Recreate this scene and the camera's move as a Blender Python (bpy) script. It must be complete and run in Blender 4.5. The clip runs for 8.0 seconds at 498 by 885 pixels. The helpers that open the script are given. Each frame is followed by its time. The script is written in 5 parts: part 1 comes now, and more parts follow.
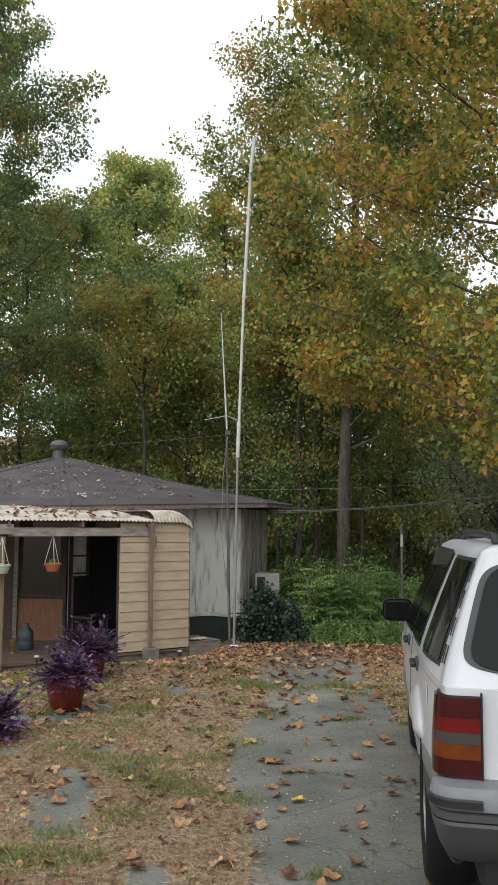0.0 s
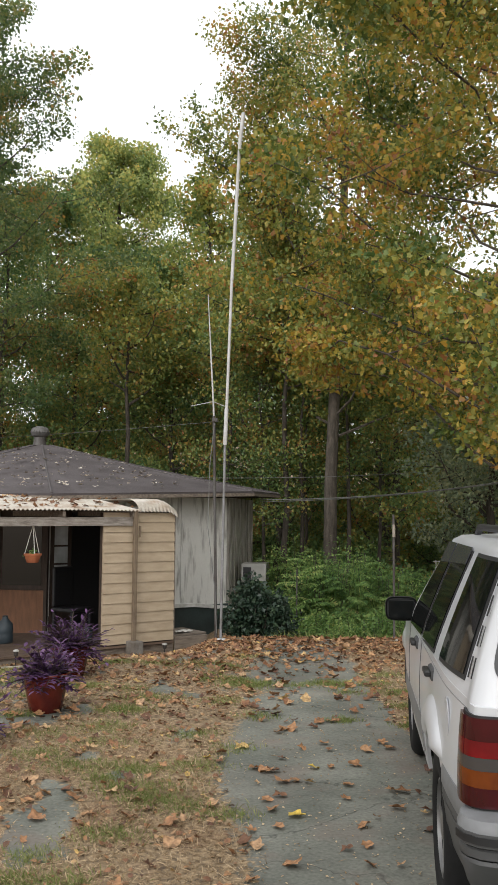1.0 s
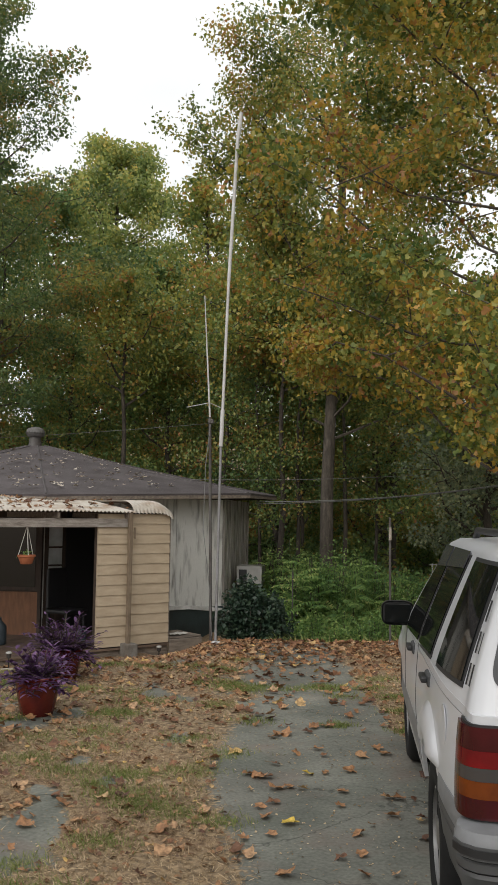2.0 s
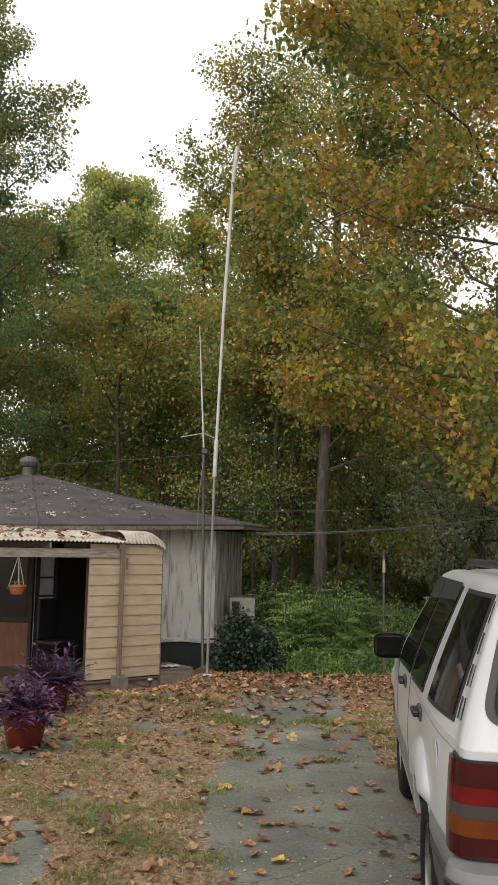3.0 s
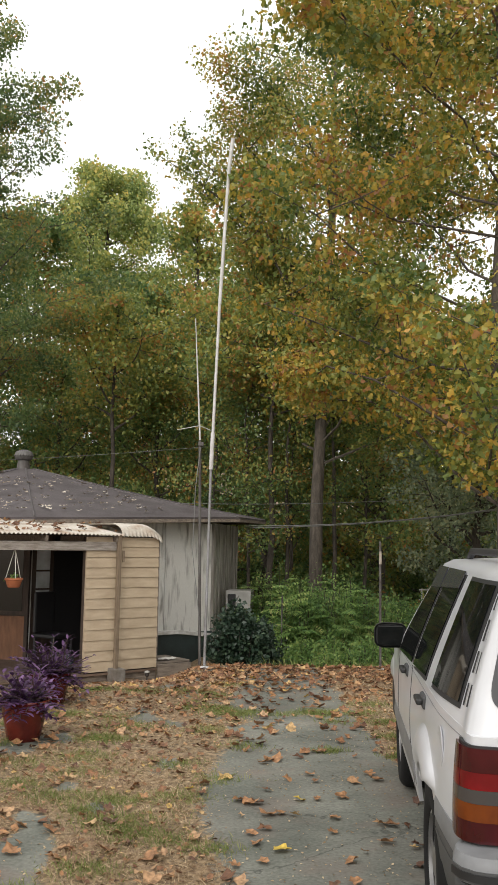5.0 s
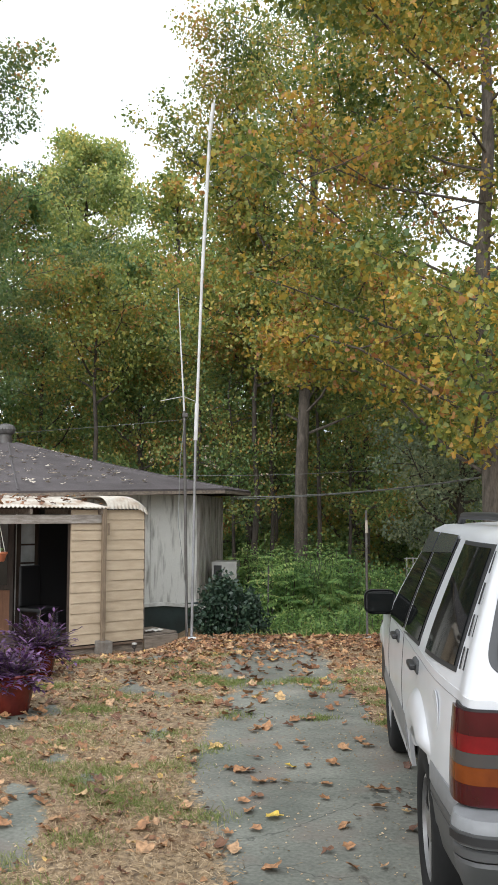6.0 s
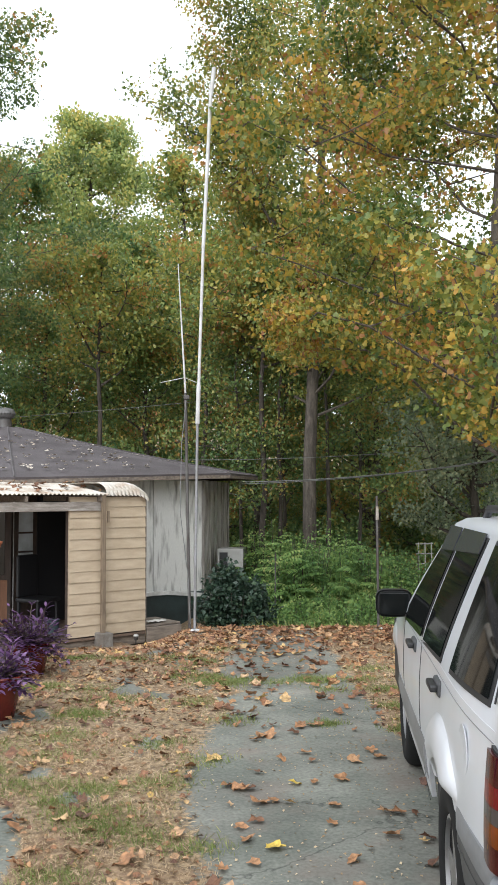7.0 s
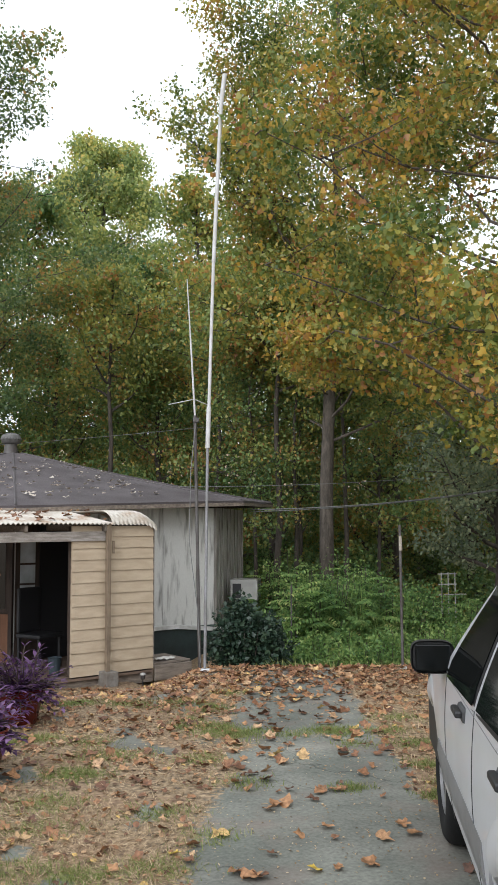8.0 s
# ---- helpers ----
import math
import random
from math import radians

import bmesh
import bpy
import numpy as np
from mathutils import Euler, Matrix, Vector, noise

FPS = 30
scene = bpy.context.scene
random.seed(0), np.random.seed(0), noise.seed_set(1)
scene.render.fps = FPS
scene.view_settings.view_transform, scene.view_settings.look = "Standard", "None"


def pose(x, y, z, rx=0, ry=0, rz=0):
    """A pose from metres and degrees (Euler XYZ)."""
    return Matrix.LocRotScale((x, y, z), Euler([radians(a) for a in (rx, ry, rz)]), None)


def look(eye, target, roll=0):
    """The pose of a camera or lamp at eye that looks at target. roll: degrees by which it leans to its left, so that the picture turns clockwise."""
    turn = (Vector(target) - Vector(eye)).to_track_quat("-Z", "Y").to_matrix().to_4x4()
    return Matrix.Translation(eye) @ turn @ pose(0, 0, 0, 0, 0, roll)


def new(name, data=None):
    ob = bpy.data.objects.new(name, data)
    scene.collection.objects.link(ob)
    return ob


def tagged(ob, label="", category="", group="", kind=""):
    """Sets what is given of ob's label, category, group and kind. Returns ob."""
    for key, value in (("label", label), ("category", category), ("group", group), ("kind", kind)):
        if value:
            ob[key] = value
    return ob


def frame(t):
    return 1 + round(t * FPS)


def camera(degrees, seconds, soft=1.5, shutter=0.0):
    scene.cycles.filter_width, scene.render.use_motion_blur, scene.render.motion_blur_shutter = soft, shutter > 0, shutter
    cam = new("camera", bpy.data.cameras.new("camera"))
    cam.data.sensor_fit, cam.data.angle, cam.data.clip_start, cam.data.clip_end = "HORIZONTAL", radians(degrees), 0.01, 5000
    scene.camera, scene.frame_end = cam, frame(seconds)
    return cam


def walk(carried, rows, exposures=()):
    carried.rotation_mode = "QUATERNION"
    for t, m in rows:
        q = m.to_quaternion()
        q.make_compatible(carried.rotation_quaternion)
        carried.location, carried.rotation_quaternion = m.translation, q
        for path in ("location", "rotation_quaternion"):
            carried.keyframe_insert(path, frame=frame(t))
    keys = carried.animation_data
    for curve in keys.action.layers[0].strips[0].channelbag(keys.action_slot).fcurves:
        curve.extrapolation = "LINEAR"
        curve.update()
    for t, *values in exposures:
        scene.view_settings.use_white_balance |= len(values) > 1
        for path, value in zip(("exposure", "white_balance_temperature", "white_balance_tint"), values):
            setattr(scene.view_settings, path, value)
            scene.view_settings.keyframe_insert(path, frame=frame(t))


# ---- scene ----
cam = camera(31.7, 8.0, soft=1.15)
PATH = [
    (0, (-0.005, -0.057, 1.684), (-0.022, 1.934, 1.871), 0.3),
    (0.5, (-0.015, 0.171, 1.706), (-0.025, 2.163, 1.882), 0.1),
    (1, (-0.078, 0.37, 1.717), (-0.056, 2.364, 1.876), 0.4),
    (1.5, (-0.091, 0.452, 1.718), (-0.065, 2.446, 1.881), 0.7),
    (2, (-0.065, 0.45, 1.716), (-0.036, 2.444, 1.88), 0.7),
    (3.5, (-0.041, 0.496, 1.703), (0.0, 2.479, 1.963), 1.2),
    (4, (-0.034, 0.501, 1.71), (0.003, 2.484, 1.968), 1.1),
    (4.5, (-0.06, 0.479, 1.701), (-0.02, 2.464, 1.947), 1.1),
    (6, (-0.112, 0.563, 1.661), (-0.018, 2.554, 1.821), 0.1),
    (6.5, (-0.072, 0.837, 1.657), (0.02, 2.83, 1.792), -0.3),
    (7, (-0.016, 1.131, 1.71), (0.056, 3.126, 1.831), -0.2),
    (7.5, (-0.018, 1.465, 1.707), (0.053, 3.46, 1.826), -0.2),
    (8, (0.034, 1.861, 1.743), (0.071, 3.852, 1.924), -0.3),
]
walk(cam, [(t, look(eye, target, roll)) for t, eye, target, roll in PATH],
     [(0, 0.0, 6300, 10), (0.5, -0.3, 6300, 8), (1.0, 0.15, 6550, 11), (2, -0.2, 6650, 11), (3.4, 0.04, 6900, 12), (4.6, 0.18, 6900, 12), (6.0, 0.55, 6200, 10), (6.6, 0.7, 6150, 10), (7.2, 0.66, 6100, 10), (8, 0.42, 6100, 11)])

# ---- world and light ----
world = bpy.data.worlds.new("overcast")
scene.world = world
world.use_nodes = True
wn, wl = world.node_tree.nodes, world.node_tree.links
wn.clear()
sky = wn.new("ShaderNodeTexSky")
sky.sky_type, sky.sun_disc = "NISHITA", False
sky.sun_elevation, sky.sun_rotation = radians(34), radians(198)
sky.air_density, sky.dust_density, sky.ozone_density = 1.0, 6.0, 1.0
pale = wn.new("ShaderNodeHueSaturation")
pale.inputs["Saturation"].default_value = 0.12
gain = wn.new("ShaderNodeMix")
gain.data_type, gain.blend_type = "RGBA", "MIX"
gain.inputs["Factor"].default_value = 0.8
gain.inputs["B"].default_value = (11.6, 12.0, 12.2, 1)   # the cloud layer, even all over
back = wn.new("ShaderNodeBackground")
back.inputs["Strength"].default_value = 0.12
wout = wn.new("ShaderNodeOutputWorld")
wl.new(sky.outputs[0], pale.inputs["Color"])
wl.new(pale.outputs[0], gain.inputs["A"])
puff, thick_, shade = wn.new("ShaderNodeTexNoise"), wn.new("ShaderNodeMapRange"), wn.new("ShaderNodeMix")
puff.inputs["Scale"].default_value, puff.inputs["Detail"].default_value = 2.6, 5
thick_.inputs["From Min"].default_value, thick_.inputs["From Max"].default_value = 0.3, 0.7
thick_.inputs["To Min"].default_value, thick_.inputs["To Max"].default_value = 0.86, 1.10
shade.data_type, shade.blend_type = "RGBA", "MULTIPLY"
shade.inputs["Factor"].default_value = 1.0
wl.new(puff.outputs["Fac"], thick_.inputs["Value"])
wl.new(gain.outputs["Result"], shade.inputs["A"])
wl.new(thick_.outputs[0], shade.inputs["B"])
wl.new(shade.outputs["Result"], back.inputs["Color"])
wl.new(back.outputs[0], wout.inputs["Surface"])
sun = new("sun", bpy.data.lights.new("sun", "SUN"))
sun.data.energy, sun.data.angle, sun.data.color = 1.3, radians(70), (1.0, 0.975, 0.94)
sun.matrix_world = look((-3, -9, 6.5), (0, 0, 0))


# ---- materials ----
def material(name, color, rough=0.7, metal=0.0, second=None, scale=8.0, detail=6.0, low=0.35, high=0.65, fine=0.0, bump=0.0,
             bump_scale=40.0, stretch=(1, 1, 1), spec=0.5, island=0.0, objrand=0.0):
    """A surface with two colours mixed by a coarse noise, a finer variation, and relief."""
    m = bpy.data.materials.new(name)
    m.use_nodes = True
    n, l = m.node_tree.nodes, m.node_tree.links
    b = n["Principled BSDF"]
    b.inputs["Roughness"].default_value, b.inputs["Metallic"].default_value = rough, metal
    b.inputs["Specular IOR Level"].default_value = spec
    tc, mp = n.new("ShaderNodeTexCoord"), n.new("ShaderNodeMapping")
    mp.inputs["Scale"].default_value = stretch
    l.new(tc.outputs["Object"], mp.inputs["Vector"])
    big = n.new("ShaderNodeTexNoise")
    big.inputs["Scale"].default_value, big.inputs["Detail"].default_value = scale, detail
    l.new(mp.outputs[0], big.inputs["Vector"])
    ramp = n.new("ShaderNodeMapRange")
    ramp.inputs["From Min"].default_value, ramp.inputs["From Max"].default_value = low, high
    l.new(big.outputs["Fac"], ramp.inputs["Value"])
    mix = n.new("ShaderNodeMix")
    mix.data_type = "RGBA"
    mix.inputs["A"].default_value = (*color, 1)
    mix.inputs["B"].default_value = (*(second or color), 1)
    l.new(ramp.outputs[0], mix.inputs["Factor"])
    out = mix.outputs["Result"]
    small = n.new("ShaderNodeTexNoise")
    small.inputs["Scale"].default_value, small.inputs["Detail"].default_value = bump_scale, 8
    l.new(mp.outputs[0], small.inputs["Vector"])
    if fine or island or objrand:
        hsv = n.new("ShaderNodeHueSaturation")
        l.new(out, hsv.inputs["Color"])
        val = n.new("ShaderNodeMapRange")
        val.inputs["To Min"].default_value, val.inputs["To Max"].default_value = 1 - max(fine, island, objrand), 1 + max(fine, island, objrand)
        if island:
            l.new(n.new("ShaderNodeNewGeometry").outputs["Random Per Island"], val.inputs["Value"])
        elif objrand:
            l.new(n.new("ShaderNodeObjectInfo").outputs["Random"], val.inputs["Value"])
        else:
            val.inputs["From Min"].default_value, val.inputs["From Max"].default_value = 0.3, 0.7
            l.new(small.outputs["Fac"], val.inputs["Value"])
        l.new(val.outputs[0], hsv.inputs["Value"])
        out = hsv.outputs[0]
    l.new(out, b.inputs["Base Color"])
    if bump:
        bp = n.new("ShaderNodeBump")
        bp.inputs["Strength"].default_value, bp.inputs["Distance"].default_value = bump, 0.01
        l.new(small.outputs["Fac"], bp.inputs["Height"])
        l.new(bp.outputs[0], b.inputs["Normal"])
    return m


def leaf_material(name, stops, rough=0.55, through_light=0.45, spec=0.35, drift=0.3, mottle=0.0, mix_own=1.0, patch=0.55):
    """Leaves: each takes its colour from the ramp at random; light shines through them."""
    m = bpy.data.materials.new(name)
    m.use_nodes = True
    n, l = m.node_tree.nodes, m.node_tree.links
    b = n["Principled BSDF"]
    b.inputs["Roughness"].default_value, b.inputs["Specular IOR Level"].default_value = rough, spec
    geo, ramp = n.new("ShaderNodeNewGeometry"), n.new("ShaderNodeValToRGB")
    e = ramp.color_ramp.elements
    while len(e) < len(stops):
        e.new(0.5)
    for k, (p, c) in enumerate(stops):
        e[k].position, e[k].color = p, (*c, 1)
    nz, tc, add = n.new("ShaderNodeTexNoise"), n.new("ShaderNodeTexCoord"), n.new("ShaderNodeMath")
    nz.inputs["Scale"].default_value, nz.inputs["Detail"].default_value = patch, 4
    l.new(tc.outputs["Object"], nz.inputs["Vector"])
    mr = n.new("ShaderNodeMapRange")
    mr.inputs["From Min"].default_value, mr.inputs["From Max"].default_value = 0.35, 0.65
    mr.inputs["To Min"].default_value, mr.inputs["To Max"].default_value = -drift, drift
    l.new(nz.outputs["Fac"], mr.inputs["Value"])
    own = n.new("ShaderNodeMapRange")
    own.inputs["To Min"].default_value, own.inputs["To Max"].default_value = 0.5 - mix_own / 2, 0.5 + mix_own / 2
    l.new(geo.outputs["Random Per Island"], own.inputs["Value"])
    l.new(own.outputs[0], add.inputs[0])
    l.new(mr.outputs[0], add.inputs[1])
    l.new(add.outputs[0], ramp.inputs["Fac"])
    tone = ramp.outputs[0]
    if mottle:
        mo, mv, hs = n.new("ShaderNodeTexNoise"), n.new("ShaderNodeMapRange"), n.new("ShaderNodeHueSaturation")
        mo.inputs["Scale"].default_value, mo.inputs["Detail"].default_value = 38, 5
        l.new(tc.outputs["Object"], mo.inputs["Vector"])
        mv.inputs["From Min"].default_value, mv.inputs["From Max"].default_value = 0.3, 0.7
        mv.inputs["To Min"].default_value, mv.inputs["To Max"].default_value = 1 - mottle, 1 + mottle
        l.new(mo.outputs["Fac"], mv.inputs["Value"])
        l.new(mv.outputs[0], hs.inputs["Value"])
        l.new(tone, hs.inputs["Color"])
        tone = hs.outputs[0]
    l.new(tone, b.inputs["Base Color"])
    tr, mx = n.new("ShaderNodeBsdfTranslucent"), n.new("ShaderNodeMixShader")
    mx.inputs[0].default_value = through_light
    l.new(tone, tr.inputs["Color"])
    l.new(b.outputs[0], mx.inputs[1])
    l.new(tr.outputs[0], mx.inputs[2])
    l.new(mx.outputs[0], n["Material Output"].inputs["Surface"])
    return m


M_SIDING = material("cream siding", (0.47, 0.375, 0.265), 0.6, second=(0.39, 0.305, 0.21), scale=3, fine=0.05, bump=0.15, stretch=(1, 1, 4), objrand=0.0)
M_WOOD = material("weathered lumber", (0.25, 0.205, 0.165), 0.85, second=(0.13, 0.105, 0.085), scale=5, fine=0.2, bump=0.5, bump_scale=60, stretch=(1, 6, 6))
M_BEAM = material("silvered beam", (0.40, 0.36, 0.32), 0.85, second=(0.22, 0.19, 0.165), scale=5, fine=0.2, bump=0.5, bump_scale=60, stretch=(1, 6, 6))
M_POST = material("brown post", (0.22, 0.165, 0.11), 0.85, second=(0.15, 0.11, 0.075), scale=4, fine=0.15, bump=0.4, bump_scale=60, stretch=(6, 6, 1))
# darkened past the wood's own tone: the porch's shade is in this colour
M_DARKENEDWOOD = material("wood darkened for porch shade", (0.065, 0.042, 0.03), 0.75, second=(0.035, 0.024, 0.018), scale=4, fine=0.15, bump=0.3, stretch=(5, 5, 1))
M_DECK = material("brown deck boards", (0.17, 0.115, 0.08), 0.8, second=(0.10, 0.068, 0.05), scale=4, fine=0.2, bump=0.3, stretch=(1, 6, 6))
M_BROWNPANEL = material("brown plywood", (0.22, 0.10, 0.05), 0.7, second=(0.15, 0.07, 0.035), scale=4, fine=0.12, bump=0.2, stretch=(5, 5, 1))
M_GREY = material("grey weathered wall", (0.58, 0.57, 0.54), 0.85, second=(0.13, 0.12, 0.105), scale=2.4, low=0.50, high=0.75, fine=0.1, bump=0.3, stretch=(5, 5, 0.8))
M_PLANK = material("grey planks", (0.40, 0.375, 0.345), 0.9, second=(0.16, 0.14, 0.12), scale=3, fine=0.15, bump=0.4, stretch=(6, 6, 0.7))
M_SKIRT = material("dark teal skirting", (0.025, 0.038, 0.038), 0.6, second=(0.015, 0.022, 0.022), scale=3, fine=0.2, bump=0.2)
M_TRIM = material("pale trim", (0.66, 0.65, 0.63), 0.7, second=(0.34, 0.33, 0.31), scale=5, fine=0.1, bump=0.2)
M_ROOF = material("dark shingles", (0.10, 0.086, 0.088), 0.9, second=(0.064, 0.053, 0.054), scale=1.6, fine=0.25, bump=0.6, bump_scale=70)
M_ROOFCAP = material("ridge shingles", (0.10, 0.09, 0.092), 0.9, second=(0.08, 0.07, 0.07), scale=2, fine=0.25, bump=0.6, bump_scale=70)
M_TIN = material("rusty white tin", (0.50, 0.46, 0.40), 0.5, second=(0.27, 0.17, 0.10), scale=2.6, low=0.48, high=0.72, fine=0.08, bump=0.15)
M_CONCRETE = material("concrete block", (0.20, 0.185, 0.165), 0.9, second=(0.14, 0.12, 0.10), scale=9, fine=0.15, bump=0.5)
M_PIPE = material("galvanised pipe", (0.26, 0.26, 0.27), 0.55, 0.3, second=(0.18, 0.175, 0.17), scale=6, fine=0.1)
M_DARKPIPE = material("dark pipe", (0.10, 0.095, 0.09), 0.6, 0.2, second=(0.06, 0.05, 0.045), scale=6, fine=0.1)
M_VENT = material("dull zinc", (0.15, 0.145, 0.14), 0.7, 0.2, second=(0.10, 0.095, 0.09), scale=6, fine=0.1)
M_WHITEPIPE = material("white plastic pipe", (0.55, 0.55, 0.55), 0.5, second=(0.44, 0.43, 0.41), scale=6)
M_WIRE = material("cable", (0.16, 0.16, 0.155), 0.6)
M_BARK = material("bark", (0.085, 0.07, 0.056), 0.95, second=(0.045, 0.037, 0.03), scale=3, fine=0.3, bump=0.9, bump_scale=14, stretch=(5, 5, 1))
M_BARKPALE = material("pale bark", (0.125, 0.105, 0.085), 0.95, second=(0.06, 0.05, 0.04), scale=3, fine=0.3, bump=0.9, bump_scale=14, stretch=(5, 5, 1))
M_POT = material("oxblood glazed pot", (0.125, 0.017, 0.011), 0.25, second=(0.075, 0.011, 0.008), scale=5, fine=0.15)
M_SLAB = material("clay slab", (0.30, 0.19, 0.135), 0.9, second=(0.20, 0.13, 0.095), scale=5, fine=0.2, bump=0.3, bump_scale=40)
M_TERRA = material("terracotta", (0.40, 0.13, 0.055), 0.8, second=(0.32, 0.10, 0.045), scale=8, fine=0.1)
M_PALEPOT = material("pale green pot", (0.42, 0.50, 0.45), 0.6)
M_STRING = material("white cord", (0.6, 0.58, 0.54), 0.8)
M_SOIL = material("soil", (0.035, 0.025, 0.018), 0.95, fine=0.3, bump=0.8)
M_METALGREY = material("grey enamel", (0.40, 0.39, 0.37), 0.55, second=(0.32, 0.31, 0.29), scale=6)
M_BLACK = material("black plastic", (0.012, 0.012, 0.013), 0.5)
# about half as bright as the plastic itself, to hold the porch's shade
M_BLUEGREY = material("blue grey plastic darkened for shade", (0.034, 0.048, 0.058), 0.5)
M_BRASS = material("brass", (0.6, 0.42, 0.13), 0.3, 0.9)
# pale colour that stands for the brightness of a glass pane
M_BRIGHTPANE = material("bright pane painted pale", (0.62, 0.66, 0.68), 0.7, second=(0.35, 0.37, 0.36), scale=3)
M_STONE = material("pale stone", (0.36, 0.33, 0.28), 0.9, second=(0.24, 0.2, 0.16), scale=8, fine=0.2, bump=0.6)
M_GLASS = material("dark window glass", (0.006, 0.007, 0.008), 0.06, spec=0.6)
M_CARWHITE = material("white car paint", (0.59, 0.60, 0.63), 0.28, second=(0.52, 0.525, 0.54), scale=2.5, spec=0.5)
M_GUARD = material("smoked plastic", (0.05, 0.052, 0.056), 0.18, spec=0.6)
M_BUMPER = material("grey bumper plastic", (0.19, 0.194, 0.20), 0.5, second=(0.15, 0.153, 0.157), scale=4, fine=0.06)
M_SILVER = material("silver grey cladding", (0.20, 0.20, 0.203), 0.45, second=(0.15, 0.15, 0.15), scale=4, fine=0.06)
M_CARWHITE.node_tree.nodes["Principled BSDF"].inputs["Coat Weight"].default_value = 0.4
M_CARGREY = material("grey car cladding", (0.066, 0.067, 0.068), 0.55, second=(0.05, 0.051, 0.051), scale=3)
M_SEAL = material("dark grey rubber", (0.045, 0.046, 0.048), 0.6)
M_CARGLASS = material("tinted car glass", (0.006, 0.007, 0.007), 0.05, spec=0.13)
M_RUBBER = material("black rubber", (0.010, 0.010, 0.010), 0.8, fine=0.2, spec=0.25)
M_RED = material("dark red lens", (0.055, 0.003, 0.005), 0.08, second=(0.035, 0.002, 0.0035), scale=9)
M_BRIGHTRED = material("red lens", (0.17, 0.003, 0.006), 0.08, second=(0.10, 0.002, 0.004), scale=9)
M_AMBER = material("amber lens", (0.15, 0.034, 0.004), 0.1, second=(0.10, 0.02, 0.003), scale=12)
M_CLEARLENS = material("clear grey lens", (0.05, 0.045, 0.043), 0.1)
M_RIM = material("alloy wheel", (0.34, 0.34, 0.34), 0.4, 0.7, second=(0.24, 0.23, 0.22), scale=9)
M_CHROME = material("chrome", (0.8, 0.8, 0.8), 0.12, 1.0)

L_NEAR = leaf_material("maple leaves turning", [(0.0, (0.07, 0.125, 0.030)), (0.25, (0.15, 0.20, 0.042)), (0.48, (0.27, 0.27, 0.055)), (0.66, (0.45, 0.36, 0.065)), (0.80, (0.56, 0.33, 0.05)), (0.90, (0.44, 0.235, 0.085)), (1.0, (0.30, 0.13, 0.045))], rough=0.45, spec=0.5, through_light=0.38, drift=0.36, mix_own=0.62, patch=0.8)
L_OLIVE = leaf_material("olive maple leaves", [(0.0, (0.08, 0.14, 0.042)), (0.35, (0.19, 0.24, 0.058)), (0.62, (0.34, 0.34, 0.075)), (0.82, (0.53, 0.38, 0.085)), (1.0, (0.46, 0.22, 0.065))], rough=0.45, spec=0.5, through_light=0.4, drift=0.32, mix_own=0.6, patch=0.7)
L_OAK = leaf_material("oak leaves with rust", [(0.0, (0.065, 0.116, 0.043)), (0.5, (0.138, 0.198, 0.065)), (0.78, (0.284, 0.275, 0.077)), (0.9, (0.430, 0.267, 0.060)), (1.0, (0.361, 0.163, 0.052))], rough=0.45, spec=0.5, through_light=0.5, drift=0.32, mix_own=0.6, patch=0.6)
L_POPLAR = leaf_material("yellow green poplar leaves", [(0.0, (0.15, 0.22, 0.075)), (0.5, (0.30, 0.36, 0.11)), (0.8, (0.50, 0.47, 0.13)), (1.0, (0.58, 0.40, 0.10))], rough=0.45, spec=0.5, through_light=0.5, drift=0.3, mix_own=0.65, patch=0.5)
L_FAR = leaf_material("green forest leaves", [(0.0, (0.077, 0.146, 0.053)), (0.40, (0.155, 0.241, 0.077)), (0.66, (0.275, 0.318, 0.090)), (0.82, (0.396, 0.344, 0.086)), (0.92, (0.413, 0.249, 0.065)), (1.0, (0.327, 0.155, 0.056))], rough=0.45, spec=0.5, through_light=0.4, drift=0.34, mix_own=0.7, patch=0.6)
L_FARYELLOW = leaf_material("yellowing forest leaves", [(0.0, (0.120, 0.184, 0.057)), (0.40, (0.230, 0.285, 0.074)), (0.70, (0.396, 0.377, 0.085)), (0.86, (0.515, 0.350, 0.078)), (1.0, (0.423, 0.212, 0.064))], rough=0.45, spec=0.5, through_light=0.4, drift=0.34, mix_own=0.7, patch=0.6)
L_GREYGREEN = leaf_material("grey green leaves", [(0.0, (0.16, 0.21, 0.14)), (0.6, (0.29, 0.345, 0.21)), (1.0, (0.41, 0.42, 0.24))], through_light=0.5)
L_FERN = leaf_material("bright green fronds", [(0.0, (0.08, 0.16, 0.055)), (0.5, (0.19, 0.31, 0.09)), (0.85, (0.33, 0.43, 0.135)), (1.0, (0.43, 0.44, 0.17))], drift=0.35, mix_own=0.7, patch=1.1)
L_BUSH = leaf_material("dark glossy leaves", [(0.0, (0.017, 0.034, 0.022)), (0.7, (0.034, 0.060, 0.037)), (1.0, (0.059, 0.092, 0.050))], rough=0.35, through_light=0.12)
L_PURPLE = leaf_material("purple leaves", [(0.0, (0.050, 0.020, 0.062)), (0.6, (0.105, 0.045, 0.125)), (1.0, (0.20, 0.11, 0.23))], rough=0.5, through_light=0.2)
L_FALLEN = leaf_material("fallen leaves", [(0.0, (0.10, 0.048, 0.03)), (0.35, (0.22, 0.105, 0.052)), (0.7, (0.34, 0.18, 0.085)), (0.92, (0.43, 0.28, 0.16)), (1.0, (0.52, 0.34, 0.11))], through_light=0.1, drift=0.05, mottle=0.5)
